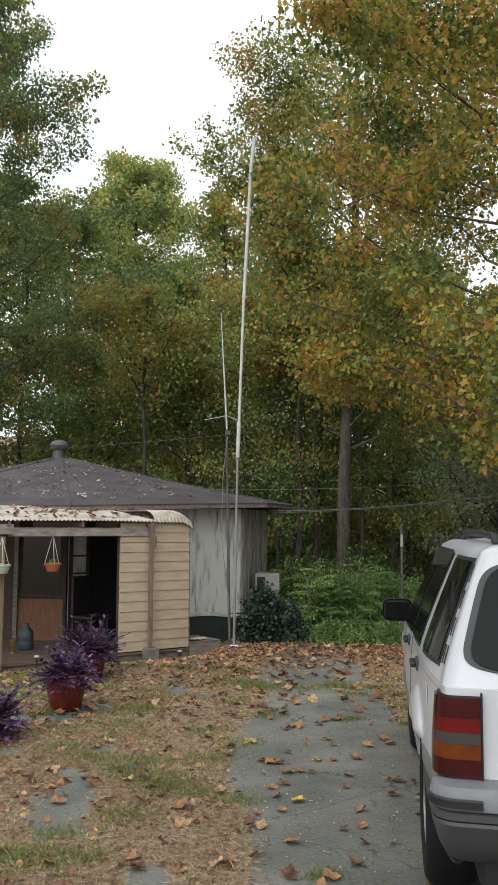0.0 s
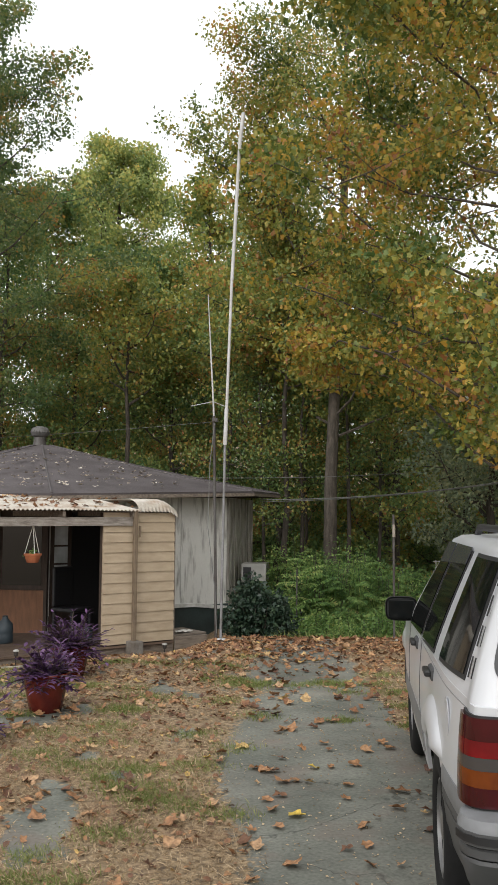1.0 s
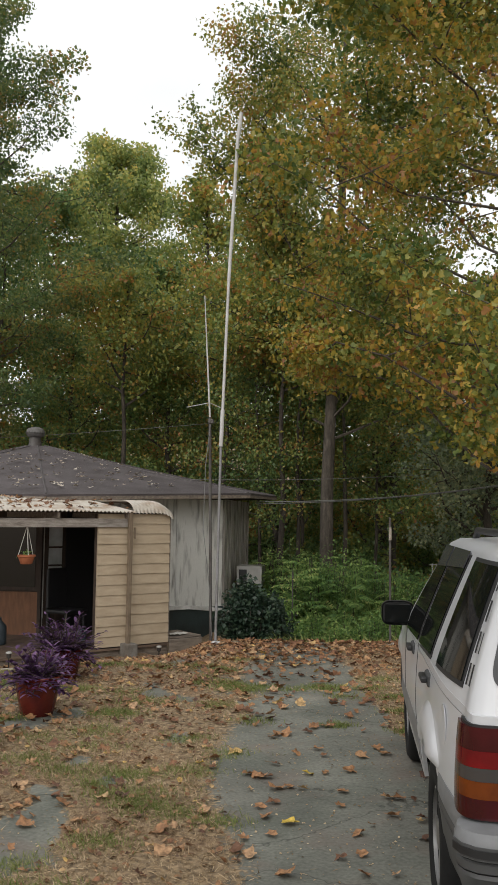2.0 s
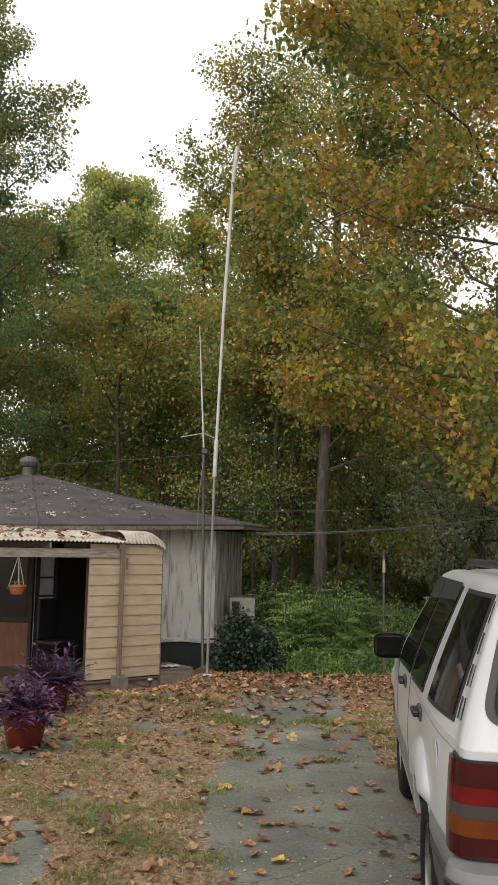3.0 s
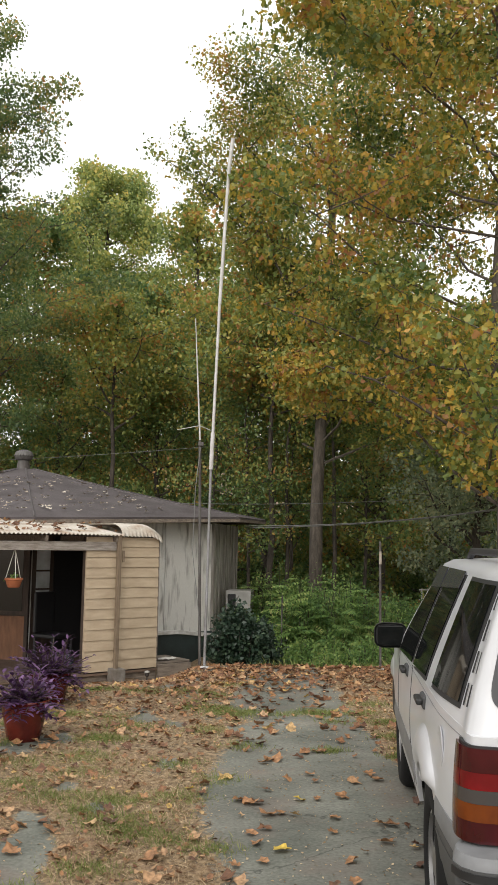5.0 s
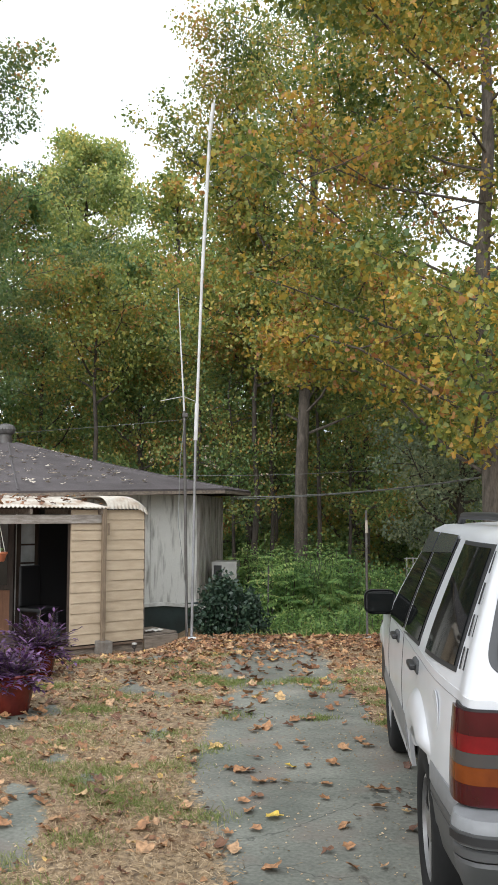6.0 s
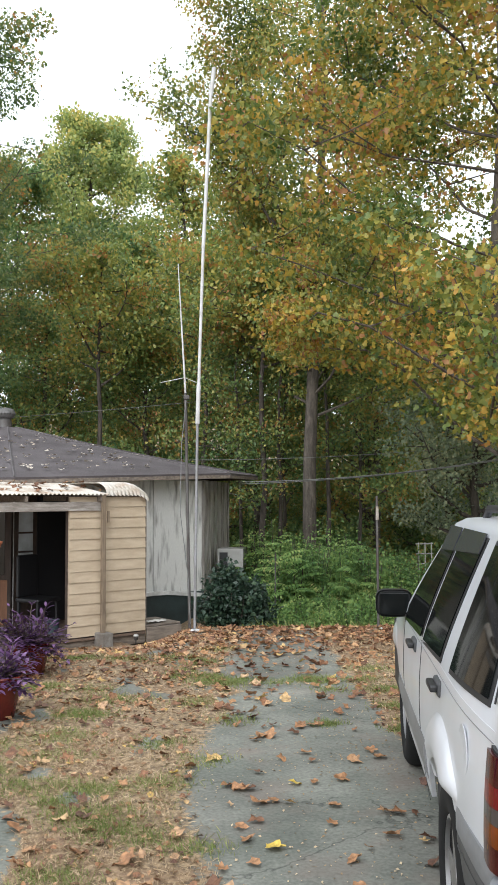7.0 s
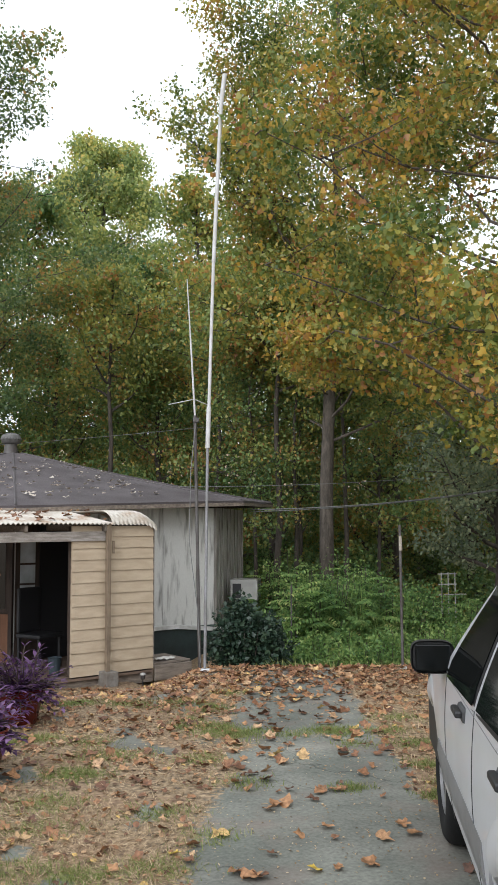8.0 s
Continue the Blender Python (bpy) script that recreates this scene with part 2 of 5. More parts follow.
L_YELLOW = leaf_material("yellow fallen leaves", [(0.0, (0.42, 0.26, 0.03)), (0.5, (0.55, 0.38, 0.06)), (1.0, (0.6, 0.45, 0.16))], through_light=0.1, mottle=0.4)
L_PALE = leaf_material("bleached dry leaves", [(0.0, (0.28, 0.22, 0.16)), (0.5, (0.45, 0.38, 0.30)), (1.0, (0.62, 0.56, 0.48))], through_light=0.1)
L_STRAW = leaf_material("dry grass", [(0.0, (0.20, 0.135, 0.076)), (0.5, (0.36, 0.26, 0.152)), (1.0, (0.54, 0.42, 0.27))], rough=0.8, through_light=0.15)
L_GRASS = leaf_material("green grass", [(0.0, (0.12, 0.155, 0.04)), (0.6, (0.19, 0.235, 0.062)), (1.0, (0.32, 0.31, 0.13))], rough=0.7, through_light=0.3)


# ---- mesh helpers ----
class Shape:
    """Collects vertices and faces of one mesh."""

    def __init__(self):
        self.v, self.f = [], []

    def box(self, x0, x1, y0, y1, z0, z1, m=None):
        k = len(self.v)
        pts = [(x, y, z) for z in (z0, z1) for y in (y0, y1) for x in (x0, x1)]
        self.v += [tuple(m @ Vector(p)) if m else p for p in pts]
        for q in ((0, 2, 3, 1), (4, 5, 7, 6), (0, 1, 5, 4), (2, 6, 7, 3), (0, 4, 6, 2), (1, 3, 7, 5)):
            self.f.append([k + i for i in q])
        return self

    def tube(self, pts, radii, n=8):
        k = len(self.v)
        pts = [Vector(p) for p in pts]
        radii = [radii] * len(pts) if isinstance(radii, (int, float)) else radii
        for i, p in enumerate(pts):
            d = (pts[min(i + 1, len(pts) - 1)] - pts[max(i - 1, 0)]).normalized()
            a = d.cross(Vector((1, 0, 0)) if abs(d.x) < 0.8 else Vector((0, 1, 0))).normalized()
            b = d.cross(a)
            for j in range(n):
                t = 2 * math.pi * j / n
                self.v.append(tuple(p + radii[i] * (math.cos(t) * a + math.sin(t) * b)))
        for i in range(len(pts) - 1):
            for j in range(n):
                self.f.append([k + i * n + j, k + i * n + (j + 1) % n, k + (i + 1) * n + (j + 1) % n, k + (i + 1) * n + j])
        self.f.append([k + j for j in range(n)][::-1])
        self.f.append([k + (len(pts) - 1) * n + j for j in range(n)])
        return self

    def lathe(self, profile, n=24, at=(0, 0, 0)):
        """profile: radius and height pairs, turned about z."""
        k = len(self.v)
        for r, z in profile:
            for j in range(n):
                t = 2 * math.pi * j / n
                self.v.append((at[0] + r * math.cos(t), at[1] + r * math.sin(t), at[2] + z))
        for i in range(len(profile) - 1):
            for j in range(n):
                self.f.append([k + i * n + j, k + i * n + (j + 1) % n, k + (i + 1) * n + (j + 1) % n, k + (i + 1) * n + j])
        self.f.append([k + j for j in range(n)][::-1])
        self.f.append([k + (len(profile) - 1) * n + j for j in range(n)])
        return self

    def grid(self, rows, close=False):
        """rows of points, joined into quads."""
        k, w = len(self.v), len(rows[0])
        for r in rows:
            self.v += [tuple(p) for p in r]
        for i in range(len(rows) - 1):
            for j in range(w if close else w - 1):
                self.f.append([k + i * w + j, k + i * w + (j + 1) % w, k + (i + 1) * w + (j + 1) % w, k + (i + 1) * w + j])
        return self

    def mesh(self, name, mat, smooth=False, bevel=0.0, thick=0.0):
        me = bpy.data.meshes.new(name)
        me.from_pydata(self.v, [], self.f)
        bm = bmesh.new()
        bm.from_mesh(me)
        if thick:
            bmesh.ops.recalc_face_normals(bm, faces=bm.faces)
            bmesh.ops.solidify(bm, geom=bm.faces[:], thickness=thick)
        bmesh.ops.recalc_face_normals(bm, faces=bm.faces)
        if bevel:
            edges = [e for e in bm.edges if len(e.link_faces) == 2 and e.calc_face_angle() > 0.6]
            bmesh.ops.bevel(bm, geom=edges, offset=bevel, segments=2, profile=0.5, affect="EDGES")
        if smooth:
            for f in bm.faces:
                f.smooth = True
            for e in bm.edges:
                e.smooth = not (len(e.link_faces) == 2 and e.calc_face_angle() > 0.7)
        bm.to_mesh(me)
        bm.free()
        me.materials.append(mat)
        return me


def part(name, shape, mat, parent=None, label="", smooth=False, bevel=0.0, thick=0.0):
    ob = new(name, shape.mesh(name, mat, smooth, bevel, thick))
    if parent:
        ob.parent = parent
    return tagged(ob, label)


def thing(name, m, label, category, group="", kind=""):
    ob = new(name)
    ob.matrix_world = m
    ob.empty_display_size = 0.1
    return tagged(ob, label, category, group, kind)


def mesh_from(name, verts, faces, mat):
    """One mesh from arrays of vertices (n, 3) and faces (m, k)."""
    me = bpy.data.meshes.new(name)
    me.vertices.add(len(verts))
    me.vertices.foreach_set("co", np.asarray(verts, np.float32).ravel())
    k = faces.shape[1]
    me.loops.add(faces.size)
    me.loops.foreach_set("vertex_index", faces.astype(np.int32).ravel())
    me.polygons.add(len(faces))
    me.polygons.foreach_set("loop_start", np.arange(0, faces.size, k, dtype=np.int32))
    me.update(calc_edges=True)
    me.materials.append(mat)
    return me


def turns(rng, n, lean):
    """n random turns: a free heading, tipped by about lean radians."""
    a, b, c = rng.uniform(0, 2 * np.pi, n), rng.normal(0, lean, n), rng.normal(0, lean, n)
    ca, sa, cb, sb, cc, sc = np.cos(a), np.sin(a), np.cos(b), np.sin(b), np.cos(c), np.sin(c)
    z, o = np.zeros(n), np.ones(n)
    rz = np.stack([ca, -sa, z, sa, ca, z, z, z, o], -1).reshape(n, 3, 3)
    rx = np.stack([o, z, z, z, cb, -sb, z, sb, cb], -1).reshape(n, 3, 3)
    ry = np.stack([cc, z, sc, z, o, z, -sc, z, cc], -1).reshape(n, 3, 3)
    return rz @ rx @ ry


# outlines of one leaf, one unit long, as vertices and faces
LEAF_FAR = (np.array([(0, 0, 0), (0.36, 0.45, 0.10), (0, 1, -0.06), (-0.36, 0.45, 0.10)], float), np.array([(0, 1, 2), (0, 2, 3)]))
LEAF_MAPLE = (np.array([(0, 0, 0), (0.46, 0.22, 0.07), (0.24, 0.45, 0.02), (0.30, 0.74, 0.06), (0, 1.0, -0.12), (-0.30, 0.74, 0.06), (-0.24, 0.45, 0.02), (-0.46, 0.22, 0.07)], float),
              np.array([(0, 1, 2), (0, 2, 6), (0, 6, 7), (2, 3, 4), (2, 4, 6), (4, 5, 6)]))
LEAF_POINTED = (np.array([(0, 0, 0), (0.40, 0.24, 0.09), (0.30, 0.66, 0.05), (0, 1.0, -0.14), (-0.30, 0.66, 0.05), (-0.40, 0.24, 0.09)], float),
                np.array([(0, 1, 2), (0, 2, 4), (2, 3, 4), (0, 4, 5)]))
LEAF_LONG = (np.array([(0, 0, 0), (0.11, 0.35, 0.05), (0.08, 0.7, 0.02), (0, 1, -0.12), (-0.08, 0.7, 0.02), (-0.11, 0.35, 0.05)], float),
             np.array([(0, 1, 5), (1, 2, 4), (1, 4, 5), (2, 3, 4)]))
BLADE = (np.array([(-0.03, 0, 0), (0.03, 0, 0), (0.015, 0.55, 0.05), (0, 1, 0.0)], float), np.array([(0, 1, 2), (0, 2, 3)]))


def scatter(name, outline, places, sizes, mats, mat):
    """Copies of one outline, as one mesh, at places, with sizes and 3x3 turns."""
    v, f = outline
    n = len(places)
    pts = np.einsum("nij,vj->nvi", mats, v) * np.asarray(sizes)[:, None, None] + np.asarray(places)[:, None, :]
    faces = (f[None] + (np.arange(n) * len(v))[:, None, None]).reshape(-1, 3)
    return mesh_from(name, pts.reshape(-1, 3), faces, mat)


# ---- ground ----
def smooth(a):
    a = min(max(a, 0.0), 1.0)
    return a * a * (3 - 2 * a)


def porch_side(x, y):
    """Metres in front of the porch's front plane."""
    return (x + 1.10) * 0.6 - (y - 14.4) * 0.8


def ground_z(x, y):
    s = porch_side(x, y)
    z = -0.42 * (1 - smooth((s - 0.5) / 2.4)) * (1 - smooth((x + 1.3) / 1.2))
    z -= 0.33 * smooth((y - 12.95) / 1.1) * smooth((x + 1.5) / 0.8)
    z -= 0.11 * max(0.0, min(y, 30) - 13.0) * smooth((x + 0.6) / 1.5)
    z -= 0.06 * smooth((y - 8.5) / 4.0) * smooth((x + 1.4) / 0.8)
    z += 0.24 * max(0.0, min(y, 95) - 44.0)
    if y < 16 and -8 < x < 6:
        z += 0.018 * noise.noise((x * 0.9, y * 0.9, 3.0)) + 0.008 * noise.noise((x * 4, y * 4, 1.0))
    return z


def straw_cover(x, y):
    """0 on bare concrete, 1 under dry grass."""
    edge = -0.12 + 0.10 * math.sin(y * 1.7) + 0.2 * smooth((y - 7.6) / 1.2) * 1.2
    a = smooth((edge - x) / 0.35 + 0.5)
    patch = 0.7 * noise.noise((x * 1.3, y * 0.95, 7.0)) + 0.7 * noise.noise((x * 3.1, y * 2.4, 9.0))
    a *= 1 - 0.9 * smooth((patch - 0.10) / 0.3) * smooth((x + 3.0) / 0.6)
    joint = math.exp(-((y - 9.15 - 0.1 * math.sin(x * 3)) / 0.16) ** 2) + math.exp(-((y - 10.9) / 0.13) ** 2)
    a = max(a, 0.5 * joint * smooth(0.5 + 1.2 * noise.noise((x * 1.7, y, 2.0))))
    a = max(a, smooth((x - 1.15 - 0.1 * noise.noise((y * 2, 0, 0))) / 0.2) * smooth((y - 6.6) / 0.4))
    a = max(a, smooth((y - 12.6) / 0.8))
    return a


def spread(lo, hi, fine, far):
    mid = list(np.arange(lo, hi + fine / 2, fine))
    out, step, p = [], fine * 2, mid[-1]
    while p < far:
        p += step
        out.append(p)
        step *= 1.35
    low, step, p = [], fine * 2, mid[0]
    while p > -far:
        p -= step
        low.append(p)
        step *= 1.35
    return low[::-1] + mid + out


xs, ys = spread(-5.0, 3.6, 0.07, 400), spread(2.2, 14.2, 0.07, 400)
gv = np.array([(x, y, ground_z(x, y)) for y in ys for x in xs])
gi = np.arange(len(xs) * len(ys)).reshape(len(ys), len(xs))
gf = np.stack([gi[:-1, :-1], gi[:-1, 1:], gi[1:, 1:], gi[1:, :-1]], -1).reshape(-1, 4)


def ground_material():
    m = material("overgrown concrete", (0.205, 0.204, 0.172), 0.85, second=(0.125, 0.132, 0.109), scale=1.4, fine=0.25, bump=0.25, bump_scale=45)
    n, l = m.node_tree.nodes, m.node_tree.links
    b = n["Principled BSDF"]
    concrete = b.inputs["Base Color"].links[0].from_socket
    att, tc = n.new("ShaderNodeAttribute"), n.new("ShaderNodeTexCoord")
    att.attribute_name = "cover"
    nz, nb = n.new("ShaderNodeTexNoise"), n.new("ShaderNodeTexNoise")
    nz.inputs["Scale"].default_value, nz.inputs["Detail"].default_value = 22, 10
    nb.inputs["Scale"].default_value, nb.inputs["Detail"].default_value = 1.8, 6
    l.new(tc.outputs["Object"], nz.inputs["Vector"])
    l.new(tc.outputs["Object"], nb.inputs["Vector"])
    straw = n.new("ShaderNodeValToRGB")
    e = straw.color_ramp.elements
    e[0].position, e[0].color = 0.36, (0.095, 0.066, 0.040, 1)
    e[1].position, e[1].color = 0.66, (0.36, 0.262, 0.155, 1)
    l.new(nz.outputs["Fac"], straw.inputs["Fac"])
    clay = n.new("ShaderNodeMix")
    clay.data_type = "RGBA"
    clay.inputs["B"].default_value = (0.24, 0.125, 0.072, 1)
    mr = n.new("ShaderNodeMapRange")
    mr.inputs["From Min"].default_value, mr.inputs["From Max"].default_value = 0.48, 0.68
    mr.inputs["To Max"].default_value = 0.38
    l.new(nb.outputs["Fac"], mr.inputs["Value"])
    l.new(mr.outputs[0], clay.inputs["Factor"])
    l.new(straw.outputs[0], clay.inputs["A"])
    sub, add = n.new("ShaderNodeMath"), n.new("ShaderNodeMath")
    sub.operation, sub.inputs[1].default_value = "SUBTRACT", 0.5
    l.new(nz.outputs["Fac"], sub.inputs[0])
    add.operation = "MULTIPLY_ADD"
    add.inputs[1].default_value = 1.6
    l.new(sub.outputs[0], add.inputs[0])
    l.new(att.outputs["Fac"], add.inputs[2])
    step = n.new("ShaderNodeMapRange")
    step.inputs["From Min"].default_value, step.inputs["From Max"].default_value = 0.38, 0.62
    l.new(add.outputs[0], step.inputs["Value"])
    mix = n.new("ShaderNodeMix")
    mix.data_type = "RGBA"
    l.new(step.outputs[0], mix.inputs["Factor"])
    # cracks and stains
    vo, wob, crack = n.new("ShaderNodeTexVoronoi"), n.new("ShaderNodeMix"), n.new("ShaderNodeMapRange")
    vo.feature = "DISTANCE_TO_EDGE"
    vo.inputs["Scale"].default_value = 0.62
    wob.data_type, wob.blend_type = "RGBA", "LINEAR_LIGHT"
    wob.inputs["Factor"].default_value = 0.35
    wn2 = n.new("ShaderNodeTexNoise")
    wn2.inputs["Scale"].default_value, wn2.inputs["Detail"].default_value = 2.2, 6
    l.new(tc.outputs["Object"], wn2.inputs["Vector"])
    l.new(tc.outputs["Object"], wob.inputs["A"])
    l.new(wn2.outputs["Color"], wob.inputs["B"])
    l.new(wob.outputs["Result"], vo.inputs["Vector"])
    crack.inputs["From Max"].default_value = 0.007
    crack.inputs["To Min"].default_value = 0.45
    l.new(vo.outputs["Distance"], crack.inputs["Value"])
    stain, sm = n.new("ShaderNodeTexNoise"), n.new("ShaderNodeMapRange")
    stain.inputs["Scale"].default_value, stain.inputs["Detail"].default_value = 0.9, 9
    stain.inputs["Roughness"].default_value = 0.65
    l.new(tc.outputs["Object"], stain.inputs["Vector"])
    sm.inputs["From Min"].default_value, sm.inputs["From Max"].default_value = 0.35, 0.7
    sm.inputs["To Min"].default_value, sm.inputs["To Max"].default_value = 0.62, 1.2
    l.new(stain.outputs["Fac"], sm.inputs["Value"])
    both, tint = n.new("ShaderNodeMath"), n.new("ShaderNodeMix")
    both.operation = "MULTIPLY"
    l.new(crack.outputs[0], both.inputs[0])
    l.new(sm.outputs[0], both.inputs[1])
    tint.data_type, tint.blend_type = "RGBA", "MULTIPLY"
    tint.inputs["Factor"].default_value = 1.0
    l.new(concrete, tint.inputs["A"])
    l.new(both.outputs[0], tint.inputs["B"])
    rosy, rf = n.new("ShaderNodeMix"), n.new("ShaderNodeMapRange")
    rosy.data_type = "RGBA"
    rosy.inputs["B"].default_value = (0.20, 0.145, 0.12, 1)
    rf.inputs["From Min"].default_value, rf.inputs["From Max"].default_value = 0.52, 0.72
    rf.inputs["To Max"].default_value = 0.5
    l.new(wn2.outputs["Fac"], rf.inputs["Value"])
    l.new(rf.outputs[0], rosy.inputs["Factor"])
    l.new(tint.outputs["Result"], rosy.inputs["A"])
    l.new(rosy.outputs["Result"], mix.inputs["A"])
    l.new(clay.outputs["Result"], mix.inputs["B"])
    l.new(mix.outputs["Result"], b.inputs["Base Color"])
    return m


ground = new("ground", mesh_from("ground", gv, gf, ground_material()))
cover = ground.data.attributes.new("cover", "FLOAT", "POINT")
cover.data.foreach_set("value", np.array([straw_cover(x, y) if -8 < x < 6 and -14 < y < 16 else 1.0 for y in ys for x in xs], np.float32))
ground.data.polygons.foreach_set("use_smooth", np.ones(len(gf), bool))
tagged(ground, "old concrete drive overgrown with straw-coloured grass", "ground", kind="structure")

# ---- house ----
HC, HR = Vector((-4.45, 19.8, 0)), 4.8
HOUSE_BASE = -0.75


def corner(k, r, z):
    a = radians(-30.5 + 45 * k)
    return Vector((HC.x + r * math.cos(a), HC.y + r * math.sin(a), z))


house = thing("house", Matrix(), "low weathered eight-sided house with a dark shingle roof", "house", kind="structure")
EAVE_Z = [2.12, 2.16, 2.15, 2.12, 2.08, 2.05, 2.0, 2.0]
for k in range(8):
    a, b = corner(k - 1, HR, HOUSE_BASE), corner(k, HR, HOUSE_BASE)
    d = (b - a).normalized()
    inn = Vector((-d.y, d.x, 0))
    s = Shape()
    t = 0.12
    quad = [a, b, b + inn * t - d * t * 0.41, a + inn * t + d * t * 0.41]
    s.v = [tuple(p) for p in quad] + [tuple(p + Vector((0, 0, 2.72))) for p in quad]
    s.f = [[3, 2, 1, 0], [4, 5, 6, 7], [0, 1, 5, 4], [1, 2, 6, 5], [2, 3, 7, 6], [3, 0, 4, 7]]
    # the darkened walls carry the porch's shade in their colour
    wall = part("wall", s, M_DARKENEDWOOD if k == 1 else M_GREY if k == 0 else M_DARKENEDWOOD, house, "grey weathered plank wall" if k == 1 else "grey stained panel wall" if k == 0 else "wall with the porch's shade in its colour")
    outw = -inn
    m = Matrix((( d.x, outw.x, 0, a.x), (d.y, outw.y, 0, a.y), (0, 0, 1, 0), (0, 0, 0, 1)))
    long = (b - a).length
    if k == 1:
        for q in range(11):
            x0 = q * long / 11
            part("plank", Shape().box(x0 + 0.045, x0 + long / 11 - 0.045, 0.002, 0.05 + 0.008 * (q % 3), HOUSE_BASE, 2.0, m), M_PLANK, wall)
    if k == 0:
        for x0, x1 in ((0.0, 1.40), (1.405, 2.62), (2.625, long)):
            part("panel", Shape().box(x0 + 0.003, x1 - 0.003, 0.002, 0.016, -0.02, 1.99, m), M_GREY, wall, "grey stained panel")
        part("skirting", Shape().box(1.0, long + 0.02, 0.003, 0.05, HOUSE_BASE, -0.02, m), M_SKIRT, wall, "dark teal skirting below the wall")
        part("ledge", Shape().box(-0.02, 1.15, 0.0, 0.09, -0.035, 0.035, m @ pose(1.75, 0, 0.0, 0, 0.0, 0)), M_TRIM, wall, "pale ledge board", bevel=0.008)
        part("ledge", Shape().box(0, 1.0, 0.0, 0.09, -0.035, 0.035, m @ pose(2.88, 0, 0.0, 0, 7.0, 0)), M_TRIM, wall, "pale ledge board", bevel=0.008)

s = Shape()
peak = HC + Vector((0.0, 0.0, 3.20))
rings = []
RE = [5.42, 5.54, 5.42, 5.42, 5.42, 5.42, 5.42, 5.42]
for u in np.linspace(0, 1, 15):
    ring = []
    for k in range(8):
        a, b = corner(k, RE[k], EAVE_Z[k]), corner((k + 1) % 8, RE[(k + 1) % 8], EAVE_Z[(k + 1) % 8])
        for q in range(6):
            p = peak.lerp(a.lerp(b, q / 6), 0.03 + 0.97 * u)
            p.z -= 0.05 * math.sin(math.pi * u)
            ring.append(p)
    rings.append(ring)
s.grid(rings, close=True)
s.f.append(list(range(48))[::-1])
part("roof", s, M_ROOF, house, "dark grey shingle roof strewn with leaves", thick=0.05)
for k in range(8):
    a, b = corner(k, RE[k] - 0.02, EAVE_Z[k]), corner((k + 1) % 8, RE[(k + 1) % 8] - 0.02, EAVE_Z[(k + 1) % 8])
    s = Shape()
    dirv = (b - a)
    m = Matrix.Translation(a) @ dirv.to_track_quat("X", "Z").to_matrix().to_4x4()
    s.box(0, dirv.length, -0.012, 0.012, -0.095, -0.025, m)
    part("fascia_board", s, M_WOOD, house, "weathered fascia board")
    cap = [peak.lerp(a, 0.04 + 0.955 * q / 10) + Vector((0, 0, -0.05 * math.sin(math.pi * q / 10) + 0.005)) for q in range(11)]
    part("ridge_cap", Shape().tube(cap, [0.02] * 11, 6), M_ROOFCAP, house, "shingle ridge cap")

# ---- porch: local x runs along its front to the house's end, y inwards, z up ----
PORCH = pose(-1.10, 14.4, 0, 0, 0, 36.87)
DECK = -0.30
porch = thing("porch", PORCH, "wooden porch with a rusty corrugated tin roof", "porch", kind="structure")
for i in range(26):
    y = -0.02 + i * 0.145
    part("deck_board", Shape().box(-5.4, 0.0, y, y + 0.138, DECK - 0.03, DECK), M_DECK, porch)
part("rim_joist", Shape().box(-5.4, 0.02, 0.03, 0.07, DECK - 0.17, DECK - 0.034), M_WOOD, porch)
s = Shape()
rows = []
for j in range(17):
    y = -0.14 + j / 12 * 1.95
    row = []
    for i in range(468):
        x = -5.6 + i * 0.0105
        row.append((x, y, 1.735 + 0.23 * min((y + 0.14) / 1.95, 1.0) + 0.012 * math.sin(x / 0.0655 * 2 * math.pi) + 0.012 * noise.noise((x * 0.8, y, 0))))
    rows.append(row)
s.grid(rows)
part("tin_roof", s, M_TIN, porch, "corrugated white tin sheet with rust and leaves", smooth=True, thick=0.004)
rows = []
for j in range(22):
    q = j / 21
    if q < 0.45:
        y, z = 1.3 - q / 0.45 * 1.0, 1.90 + 0.02 * q
    else:
        a = (q - 0.45) / 0.55 * math.pi / 2
        y, z = 0.30 - 0.38 * math.sin(a), 1.72 + 0.19 * math.cos(a)
    rows.append([(x, y + 0.012 * math.sin(x / 0.0655 * 2 * math.pi) * (q > 0.6), z + 0.012 * math.sin(x / 0.0655 * 2 * math.pi) - 0.11 * max(0.0, (x + 0.22) / 0.25) ** 2)
                 for x in np.arange(-0.70, 0.035, 0.0105)])
part("bent_tin_sheet", Shape().grid(rows), M_TIN, porch, "bent corrugated tin sheet over the closet", smooth=True, thick=0.004)
part("beam", Shape().box(-3.06, -0.77, -0.035, 0.035, 1.50, 1.63), M_BEAM, porch, "grey weathered beam", bevel=0.006)
part("beam", Shape().box(-5.2, -3.02, -0.085, -0.037, 1.53, 1.68), M_BEAM, porch, "grey weathered beam", bevel=0.006)
for x in (-0.80, -1.95, -3.1, -4.2):
    part("rafter", Shape().box(x - 0.02, x + 0.02, -0.1, 1.75, 1.635, 1.715), M_WOOD, porch)
for x, w in ((-0.765, 0.030), (-3.22, 0.065)):
    part("post", Shape().box(x - w, x + w, -0.125, -0.065, -0.24 if x > -1 else -0.36, 1.50 if x < -1 else 1.73), M_POST, porch, "brown wooden post", bevel=0.006)
part("block", Shape().box(-0.85, -0.66, -0.22, 0.01, -0.50, -0.235), M_CONCRETE, porch, "concrete footing block", bevel=0.015)
